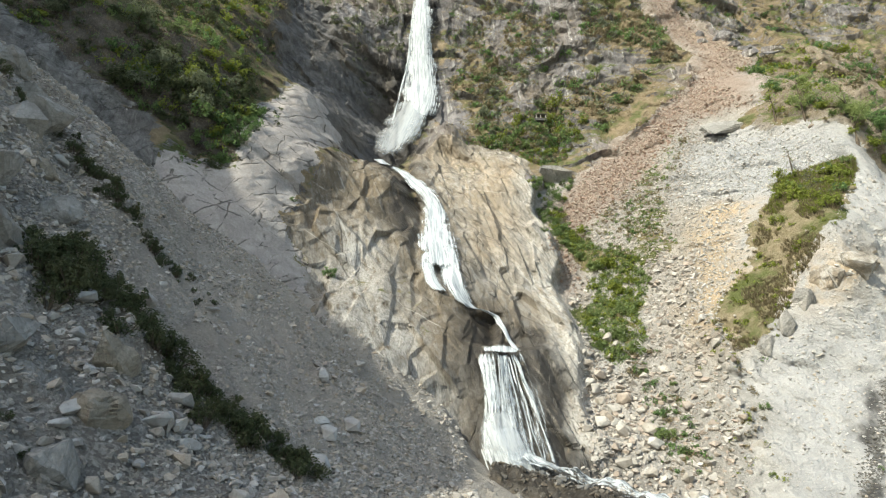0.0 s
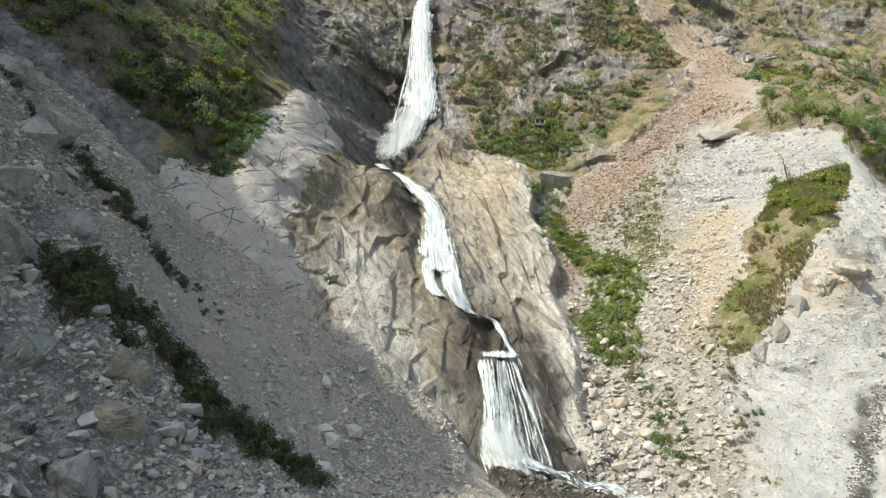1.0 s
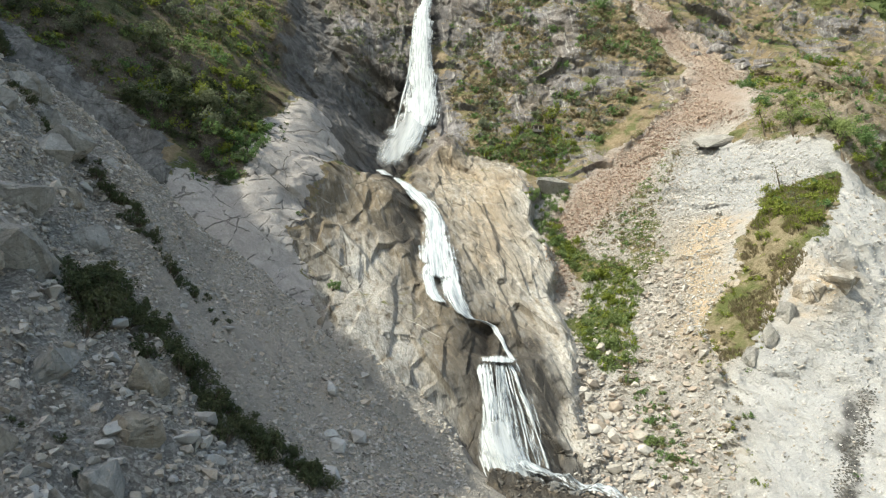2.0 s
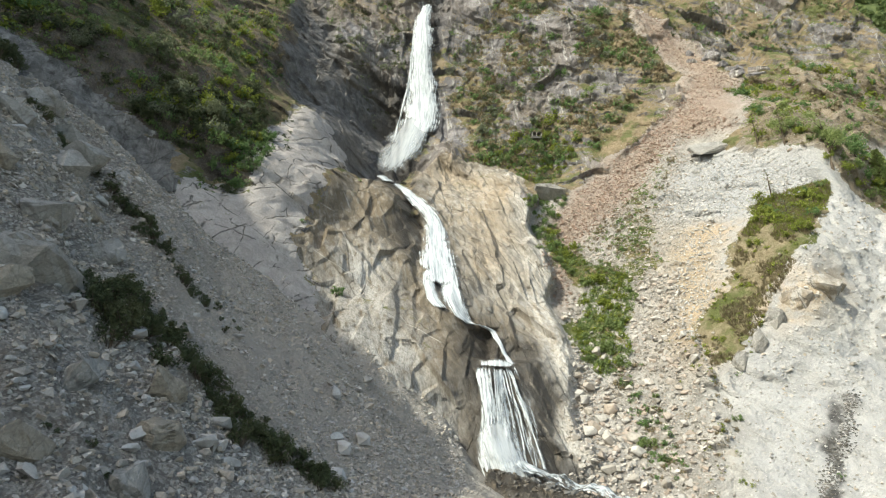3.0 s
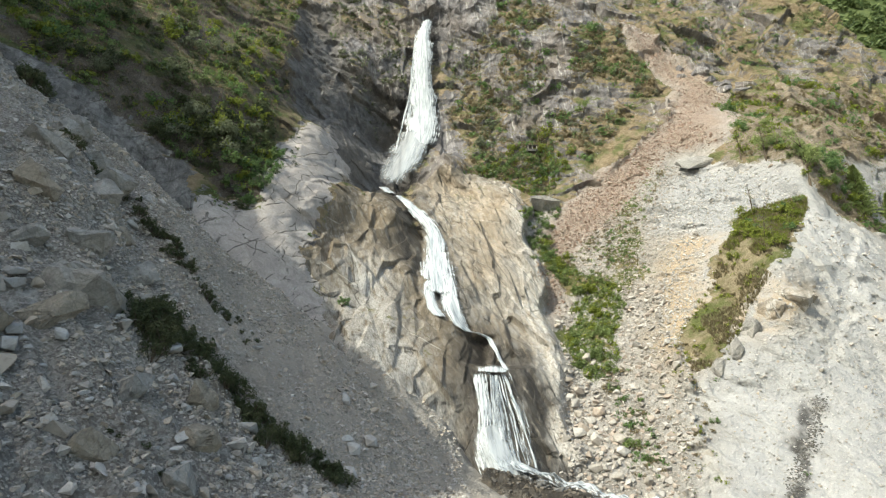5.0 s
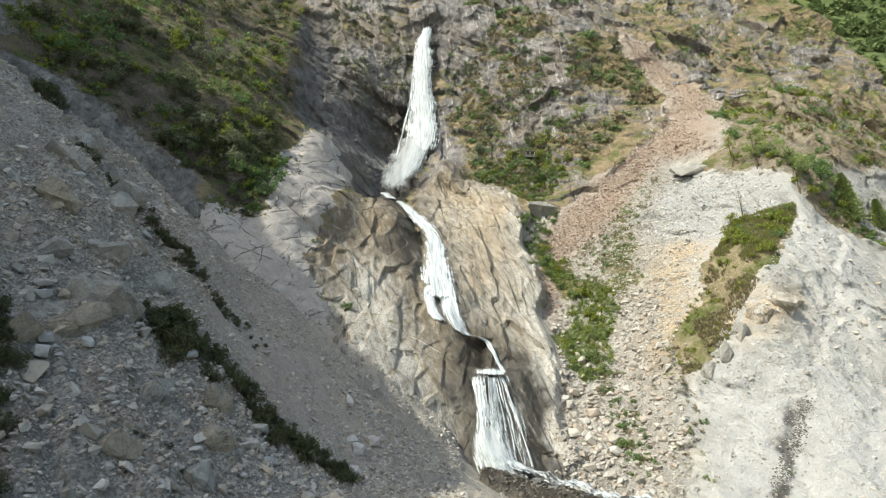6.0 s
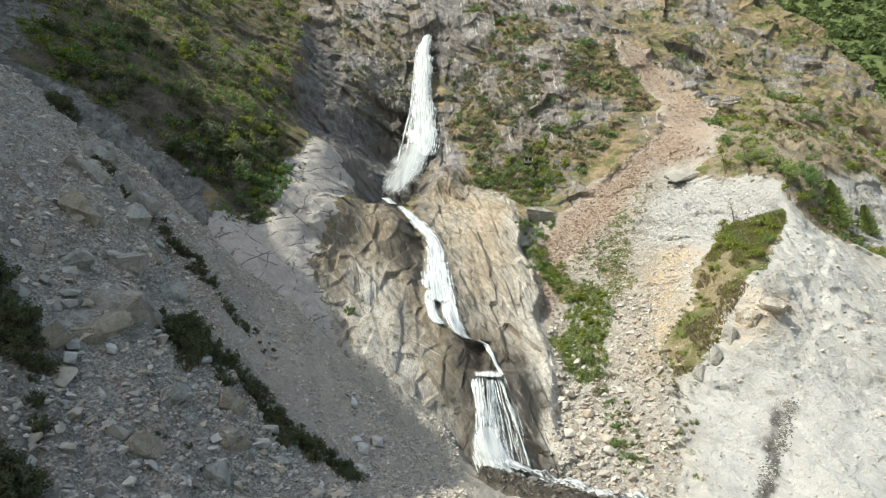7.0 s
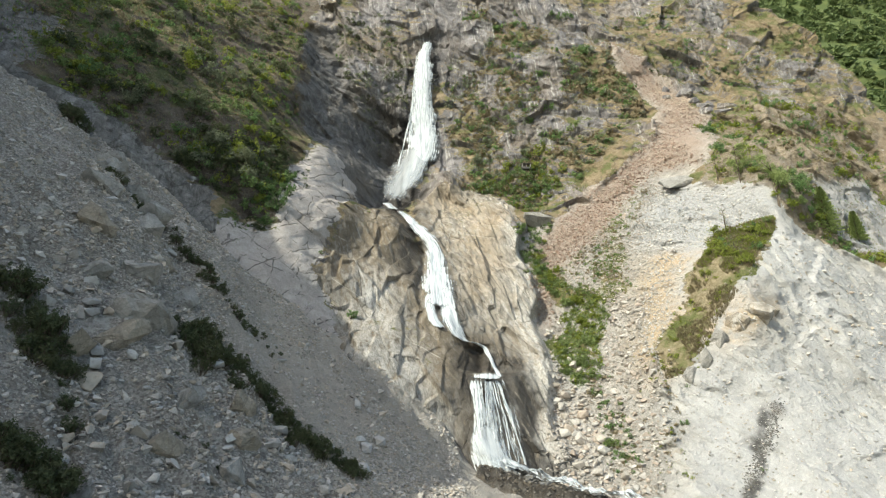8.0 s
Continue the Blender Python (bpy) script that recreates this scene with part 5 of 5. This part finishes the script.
def scrub(outline, n, seed, lo, hi, keys, label, patch=-0.1, belts=False):
    """Low shrubs too many to count, one object a colour."""
    for q, key in enumerate(keys):
        p = spots(outline, n, seed * 10 + q)
        p = p[fbm(p[:, 0], 0 * p[:, 0] + (11 if belts else 60 + 9 * q), p[:, 1], 18 if belts else 13, 4 if belts else 3) > patch]
        p = p[inside(SCAR, p[:, 0], p[:, 1]) < 0]
        size = lo + (hi - lo) * np.random.RandomState(seed + q).rand(len(p)) ** 1.7
        strewn("scrub", SCRUBS[key], on_mountain(p, 0.15), size, LEAF[key], BUSH_WORDS[key].replace("bush", "scrub") + " " + label, "scrub", seed + q, 0.5)


LOW_SLOPE = [(-110, 113), (-83, 99), (-69, 91), (-56, 84), (-54, 104), (-60, 130), (-95, 150), (-122, 140)]
HIGH_SLOPE = [(-120, 140), (-95, 150), (-60, 130), (-64, 180), (-75, 250), (-140, 250), (-150, 150)]
CLIFF = [(2, 122), (30, 119), (60, 125), (92, 160), (82, 235), (4, 235), (2, 150)]
ABOVE_BUTTRESS = [(12, 124), (26, 119), (33, 106), (44, 112), (58, 136), (40, 142), (25, 128)]
BY_FALL = [(-30, 150), (-18, 170), (-16, 205), (-34, 240), (-62, 235), (-50, 195)]
CRAGS = [(112, 176), (190, 190), (200, 215), (170, 245), (100, 250), (90, 215)]
thicket([(-84, 99), (-80, 118), (-66, 124), (-56, 112), (-54, 84), (-62, 84), (-72, 91)], 34, 41, 2.6, 3.0, 5.4, ["green", "dark", "bright", "sage", "dark"], "low on the steep slope")
thicket([(-60, 86), (-56, 77), (-50, 90), (-51, 106), (-58, 106)], 26, 53, 1.6, 1.4, 3.6, ["dark", "green", "green"], "hanging over the pale slab")
thicket(LOW_SLOPE, 44, 1, 3.4, 2.0, 5.6, ["green", "dark", "bright", "sage", "dark"], "on the steep earth slope")
thicket(HIGH_SLOPE, 60, 2, 4.5, 1.8, 5.6, ["green", "bright", "sage", "dark", "dark"], "high on the steep slope")
thicket(GREEN, 54, 3, 1.4, 0.9, 3.6, ["green", "green", "green", "bright"], "in the debris gully")
bushes([(107, 86), (92, 82), (80, 68), (77, 60), (90, 66), (105, 80)], 26, 4, 1.8, 1.8, 3.6, ["green", "bright", "bright"], "on the spur crest", "bushes on the spur")
thicket([(104, 122), (112, 150), (140, 165), (190, 165), (170, 70), (134, 82), (118, 92), (106, 106)], 60, 5, 3.2, 1.4, 3.6, ["green", "bright", "green", "dry"], "on the grassy shoulder")
thicket([(107, 100), (117, 88), (130, 78), (142, 76), (140, 84), (122, 98), (110, 108)], 22, 47, 2.2, 1.8, 3.4, ["green", "green", "bright"], "along the edge of the shoulder")
bushes([(14, 122), (30, 122), (48, 138), (64, 150), (60, 158), (44, 148), (26, 132)], 16, 48, 3.0, 2.2, 4.4, ["bright", "green"], "on the grassy ledge above the buttress", "bushes on the ledge")
thicket(CLIFF, 22, 6, 5.0, 2.0, 4.6, ["green", "sage", "green"], "on a cliff ledge")
bushes(ABOVE_BUTTRESS, 22, 7, 2.4, 2.0, 3.8, ["green", "green", "bright"], "above the rock buttress", "bushes above the buttress")
thicket(BY_FALL, 14, 8, 3.5, 1.4, 3.0, ["dark", "sage", "green"], "beside the upper waterfall")
thicket([(27, 97), (44, 100), (40, 90), (46, 78), (35, 75), (31, 88)], 34, 51, 1.7, 1.4, 3.2, ["green", "green", "bright", "dark"], "between the buttress and the red debris")
thicket([(14, 126), (37, 134), (52, 126), (40, 112), (22, 120)], 40, 52, 1.9, 1.2, 3.0, ["bright", "green", "green", "sage"], "on the green ledge above the buttress")
thicket([(-127, 134), (-112, 120), (-104, 126), (-116, 143)], 12, 54, 2.0, 1.8, 3.6, ["bright", "bright", "green"], "at the edge of the grey slab")
for x, z, rad in ((-27, 52, 2.2), (30, 75, 1.6), (36, 72, 2.0), (-39, 74, 1.2), (-28, 100, 0.9), (45, 29, 2.2), (46.5, 26, 1.8), (46, 19, 2.4), (45, 15, 2.2), (47, 12, 1.6), (42, 39, 1.8), (62, 20, 1.3), (66, 30, 1.0), (50, 26, 1.2), (58, 8, 1.0), (75, 9, 0.9)):
    bush("green", x, float(stands(x, z)) + 0.1, z - 0.2, rad, r, "growing from the rock", "lone bushes")
for (ax, ay), (bx, by), count, wide, lo, hi in (((-46.5, 61), (-40, 60.5), 14, 3.0, 0.9, 2.5), ((-41, 60.5), (-25, 65.5), 24, 3.4, 0.5, 2.3), ((-25, 67), (-14, 66.5), 17, 1.7, 0.6, 1.9), ((-46, 65.5), (-36, 65.5), 12, 2.2, 0.7, 1.8), ((-34, 63.5), (-23, 68.5), 18, 1.8, 0.6, 1.7), ((-22, 69), (-13, 68), 9, 1.2, 0.5, 1.3), ((-61, 86), (-50, 81), 16, 2.2, 0.6, 1.5), ((-52, 81), (-34, 84), 34, 2.6, 0.35, 1.3), ((-61, 38.5), (-49, 37), 26, 2.2, 0.9, 2.2), ((-50, 37), (-43, 33.5), 7, 1.2, 0.6, 1.3), ((-46, 23.5), (-39, 27), 14, 1.8, 0.9, 2.2), ((-38, 42), (-30, 46), 5, 1.6, 0.3, 0.6), ((-78, 81), (-64, 85), 10, 1.0, 0.7, 1.5), ((-110, 107), (-97, 99), 11, 2.0, 1.6, 3.2)):
    for n in range(count):
        f = (n + r.random()) / count
        x, y = ax + (bx - ax) * f + r.uniform(-wide, wide) * 0.6, ay + (by - ay) * f + r.uniform(-wide, wide)
        rad = 1.35 * r.uniform(lo, hi)
        bush("shade", x, y, float(rests(x, y)) - 0.05, rad, r, "on the shaded scree slope", "bushes on the scree")
scrub(LOW_SLOPE, 280, 31, 0.8, 2.8, ["green", "bright", "dark"], "on the steep earth slope", 0.0)
scrub(LOW_SLOPE, 330, 61, 0.35, 1.1, ["dry", "sage"], "low on the steep earth slope", -0.5)
scrub(HIGH_SLOPE, 420, 32, 0.8, 2.8, ["green", "bright", "dry", "dark"], "high on the steep slope", 0.0)
scrub(CLIFF, 700, 33, 0.8, 3.0, ["green", "dry", "sage", "dry"], "on the cliff ledges", 0.05, True)
scrub(SHOULDER[:3] + [(210, 100), (170, 62)] + SHOULDER[6:], 480, 34, 0.9, 2.6, ["green", "bright", "dry"], "on the grassy shoulder")
scrub(CRAGS, 220, 35, 0.9, 2.2, ["green", "dry", "dark"], "on the upper crags")
scrub(BY_FALL, 200, 36, 0.8, 2.2, ["dark", "sage"], "beside the upper waterfall", -0.2)
scrub(GREEN, 220, 37, 0.7, 1.7, ["green", "bright"], "in the debris gully", -0.2)
scrub([(41, 74), (59, 92), (84, 116), (78, 104), (66, 84), (58, 62), (50, 62)], 170, 46, 0.5, 1.5, ["green", "dry"], "among the debris below the crest", 0.05)
scrub([(43, 36), (50, 34), (50, 8), (43, 8)], 80, 49, 0.5, 1.5, ["green", "dry"], "low in the debris gully", -0.1)
scrub([(56, 40), (63, 40), (60, 6), (52, 6)], 70, 50, 0.4, 1.1, ["dry", "bright"], "at the foot of the spur", 0.0)
scrub(FLANK, 60, 40, 0.5, 1.2, ["green", "dry"], "on the gully flank", -0.1)
scrub([(-66, 82), (-55, 84), (-54, 110), (-50, 128), (-46, 100), (-58, 72)], 70, 43, 0.5, 1.3, ["dark", "green"], "in cracks of the pale slab", 0.1)
scrub(TUFT_PATCH, 150, 38, 0.6, 1.3, ["dry", "bright"], "on the spur", -0.2)
scrub(ABOVE_BUTTRESS, 200, 39, 0.8, 2.0, ["bright", "green", "dry"], "above the rock buttress", -0.3)


def broad_tree(x, z, height, key, label, seed, spread=0.3, leaves=2200):
    rng = random.Random(seed)
    y = float(stands(x, z)) + 0.3
    root = tagged(new("tree"), label, "tree", "trees on the shoulder")
    root.matrix_world = pose(x, y, z - 0.3, 0, 0, rng.uniform(0, 360))
    bm = bmesh.new()
    top, lobes = Vector((rng.uniform(-0.05, 0.05) * height, 0, height * 0.92)), []
    bend = Vector((0.03 * height, 0.02 * height, height * 0.45))
    limb(bm, (0, 0, -0.4), bend, 0.018 * height + 0.05, 0.013 * height + 0.03, 7)
    limb(bm, bend, top, 0.013 * height + 0.03, 0.02, 7)
    trunk = part("trunk", bm, BARK, root)
    for n in range(11):
        h = rng.uniform(0.28, 0.97)
        a = bend.lerp(top, max(0, (h - 0.45) / 0.5)) if h > 0.45 else Vector((0, 0, h * height))
        ang, out = rng.uniform(0, 6.28), spread * height * rng.uniform(0.4, 1.0) * (1.15 - 0.5 * h)
        b = a + Vector((math.cos(ang) * out, math.sin(ang) * out, out * rng.uniform(0.2, 0.7)))
        branch = bmesh.new()
        limb(branch, a, b, 0.006 * height + 0.02, 0.015, 5)
        part("limb", branch, BARK, trunk)
        lobes.append((b, (out * 0.6 + 0.4, out * 0.6 + 0.4, out * 0.4 + 0.35)))
        lobes.append((a.lerp(b, 0.6), (out * 0.45 + 0.3, out * 0.45 + 0.3, out * 0.3 + 0.3)))
    v, f = leaf_cloud(rng, lobes, leaves, 0.5)
    part("crown", mesh_of("crown", v, f, False), LEAF[key], root)


def conifer(x, z, height, seed):
    rng = random.Random(seed)
    root = tagged(new("conifer"), "green layered conifer standing on the grassy shoulder", "tree", "trees on the shoulder")
    root.matrix_world = pose(x, float(stands(x, z)) + 0.3, z - 0.4, 0, 0, rng.uniform(0, 360))
    bm = bmesh.new()
    limb(bm, (0, 0, -0.5), (0, 0, height), 0.2, 0.02, 7)
    vs, fs = [], []
    for n in range(int(height * 1.5)):
        h = 0.14 + 0.86 * n / (height * 1.5)
        reach = height * 0.27 * (1.03 - h) ** 0.8
        for q in range(8):
            ang = q * 0.785 + n * 0.4 + rng.uniform(-0.2, 0.2)
            d = Vector((math.cos(ang), math.sin(ang), 0))
            tip = d * reach * rng.uniform(0.8, 1.1) + Vector((0, 0, h * height - reach * 0.12))
            limb(bm, (0, 0, h * height), tip, 0.04, 0.01, 3)
            for _ in range(30):
                p = Vector((0, 0, h * height)).lerp(tip, rng.uniform(0.15, 1.04))
                side = Vector((-d.y, d.x, 0)) * rng.choice((-1, 1))
                e = p + (side * 0.55 + d * 0.4) * rng.uniform(0.45, 1.0) + Vector((0, 0, rng.uniform(-0.6, -0.1)))
                base = len(vs)
                vs += [p, e, p + d * 0.45 + Vector((0, 0, 0.12))]
                fs.append((base, base + 1, base + 2))
    part("trunk", bm, BARK, root)
    part("crown", mesh_of("crown", np.array([v[:] for v in vs]), np.array(fs), False), LEAF["pine"], root)


conifer(132, 82.5, 20, 4)
conifer(146, 83, 13, 5)
broad_tree(112.3, 90.5, 21, "pine", "tall slender green tree on the grassy shoulder", 31, 0.3, 3400)
broad_tree(106, 104, 16, "pine", "slender green tree on the grassy shoulder", 32, 0.28)
broad_tree(101.5, 108, 13, "bright", "young light green tree on the grassy shoulder", 33, 0.25, 300)
broad_tree(123, 92, 13, "green", "green leafy tree on the grassy shoulder", 34, 0.35)
broad_tree(94.2, 82.2, 10.5, "sage", "thin nearly bare tree on the spur crest", 35, 0.16, 60)
broad_tree(88, 68, 8, "sage", "thin sparse sapling on the spur flank", 36, 0.3, 90)
broad_tree(90.5, 80, 5, "bright", "small yellow-green tree on the spur crest", 37, 0.45, 260)
broad_tree(87, 165, 11, "green", "narrow green tree on the cliff", 38, 0.2, 380)
broad_tree(47, 150, 10, "green", "narrow green tree on the cliff", 39, 0.25, 300)
broad_tree(-96, 112, 9, "sage", "grey-green tree on the steep earth slope", 40, 0.4)
broad_tree(-82, 118, 9, "sage", "grey-green tree on the steep earth slope", 41, 0.45)
broad_tree(-64, 100, 8, "sage", "grey-green tree on the steep earth slope", 42, 0.45)

# ---- grass ----
TUFTS = []
for n in range(5):
    rg = random.Random(200 + n)
    vs, fs = [], []
    for q in range(6):
        a, lean_out = rg.uniform(0, 6.28), rg.uniform(0.2, 0.8)
        c, s = math.cos(a), math.sin(a)
        base = len(vs)
        vs += [(-0.09 * s, 0.09 * c, -0.1), (0.09 * s, -0.09 * c, -0.1), (lean_out * c, lean_out * s, rg.uniform(0.5, 1.0))]
        fs.append((base, base + 1, base + 2))
    TUFTS.append((np.array(vs), np.array(fs)))
for name, outline, n, key, lo, hi, label in (
        ("dry_grass", TUFT_PATCH, 6000, "dry", 0.6, 1.4, "long dry grass on the spur"),
        ("spur_grass", [(109, 87), (92, 83), (78, 68), (80, 62), (92, 68), (106, 80)], 3000, "bright", 0.6, 1.3, "long green grass on the spur crest"),
        ("shoulder_grass", SHOULDER[:3] + [(210, 100), (170, 60)] + SHOULDER[6:], 5200, "dry", 0.4, 0.9, "dry grass on the mountain shoulder"),
        ("shoulder_herbs", SHOULDER[:3] + [(210, 100), (170, 60)] + SHOULDER[6:], 3600, "green", 0.4, 0.9, "green herbs on the mountain shoulder"),
        ("cliff_grass", [(-2, 122), (26, 119), (60, 120), (95, 160), (85, 235), (6, 235), (2, 150)], 9000, "dry", 0.4, 1.0, "dry grass tufts on the cliff ledges"),
        ("slope_grass", [(-120, 118), (-83, 99), (-56, 86), (-56, 130), (-66, 190), (-75, 250), (-150, 250), (-150, 140)], 5000, "dry", 0.5, 1.2, "dry grass on the steep earth slope"),
        ("slope_herbs", [(-120, 118), (-83, 99), (-56, 86), (-56, 130), (-66, 190), (-75, 250), (-150, 250), (-150, 140)], 4500, "green", 0.5, 1.2, "green herbs on the steep earth slope"),
        ("gully_herbs", GREEN, 3200, "green", 0.4, 0.9, "green herbs in the debris gully"),
        ("crag_grass", [(112, 176), (190, 190), (200, 215), (170, 250), (100, 250), (90, 215)], 3000, "dry", 0.4, 1.0, "dry grass on the upper crags")):
    p = spots(outline, n, n + 3)
    keep = fbm(p[:, 0], 0 * p[:, 0] + 40, p[:, 1], 9, 3) > -0.25
    p = p[keep]
    size = lo + (hi - lo) * rng.rand(len(p))
    strewn(name, TUFTS, on_mountain(p), size, LEAF[key], label, "grass", n, 0.5)


# ---- a small shelter on the cliff path ----
def shelter(x, z):
    y = float(stands(x, z)) - 2.2
    root = tagged(new("shelter"), "small dark shelter with pale posts on the cliff path", "hut")
    root.matrix_world = pose(x, y, z, 0, 0, 4) @ Matrix.Diagonal((0.8, 0.8, 0.85, 1))

    def box(name, size, at, m, label=""):
        bm = bmesh.new()
        bmesh.ops.create_cube(bm, size=1)
        bmesh.ops.scale(bm, vec=size, verts=bm.verts)
        bmesh.ops.bevel(bm, geom=bm.edges[:], offset=0.03, segments=1, affect="EDGES")
        bmesh.ops.translate(bm, vec=at, verts=bm.verts)
        part(name, bm, m, root, label)

    box("base", (5.2, 3.0, 1.2), (0, 0.7, -0.5), WET_STONE, "rough stone footing")
    box("back_wall", (5.0, 0.3, 1.9), (0, 1.7, 1.0), WET_STONE, "dark back wall")
    for sx in (-2.3, -0.1, 2.3):
        box("post", (0.28, 0.28, 1.8), (sx, -0.8, 0.95), BEIGE_STONE, "pale post")
    box("roof", (5.6, 3.4, 0.2), (0, 0.4, 1.98), WET_STONE, "flat dark roof")


shelter(37.5, 134.5)

# ---- far wooded hillside ----
fx, fz = np.meshgrid(np.arange(60, 760, 8.0), np.arange(120, 960, 8.0), indexing="ij")
far = lambda x, z: 400 + 0.55 * (z - 250) + 0.12 * (x - 350) + 14 * fbm(x, 0 * x, z, 90, 3)
me = mesh_of("far_hillside", np.stack([fx, far(fx, fz), fz], -1).reshape(-1, 3), grid_faces(*fx.shape), True)
k = Nodes("far_undergrowth")
me.materials.append(k.done(k.mix(k.ramp(k.noise(0.06, 6, 0.65), 0.4, 0.65), (0.06, 0.085, 0.032), (0.11, 0.135, 0.05)), 0.95))
tagged(new("far_hillside", me), "distant green wooded hillside behind the ridge", "hillside", kind="structure")
CROWNS = []
for n in range(4):
    rg = random.Random(300 + n)
    lobes = [((rg.uniform(-0.5, 0.5), rg.uniform(-0.5, 0.5), rg.uniform(0.3, 1.2)), (0.5, 0.5, 0.5)) for _ in range(5)]
    CROWNS.append(leaf_cloud(rg, lobes, 22, 0.9))
rng = np.random.RandomState(9)
px, pz = rng.uniform(200, 680, 2600), rng.uniform(230, 820, 2600)
strewn("far_woods", CROWNS, np.stack([px, far(px, pz), pz], -1), rng.uniform(4.5, 10.0, 2600), LEAF["far"], "dense green woods on the far hillside", "woods", 8, 0.3)
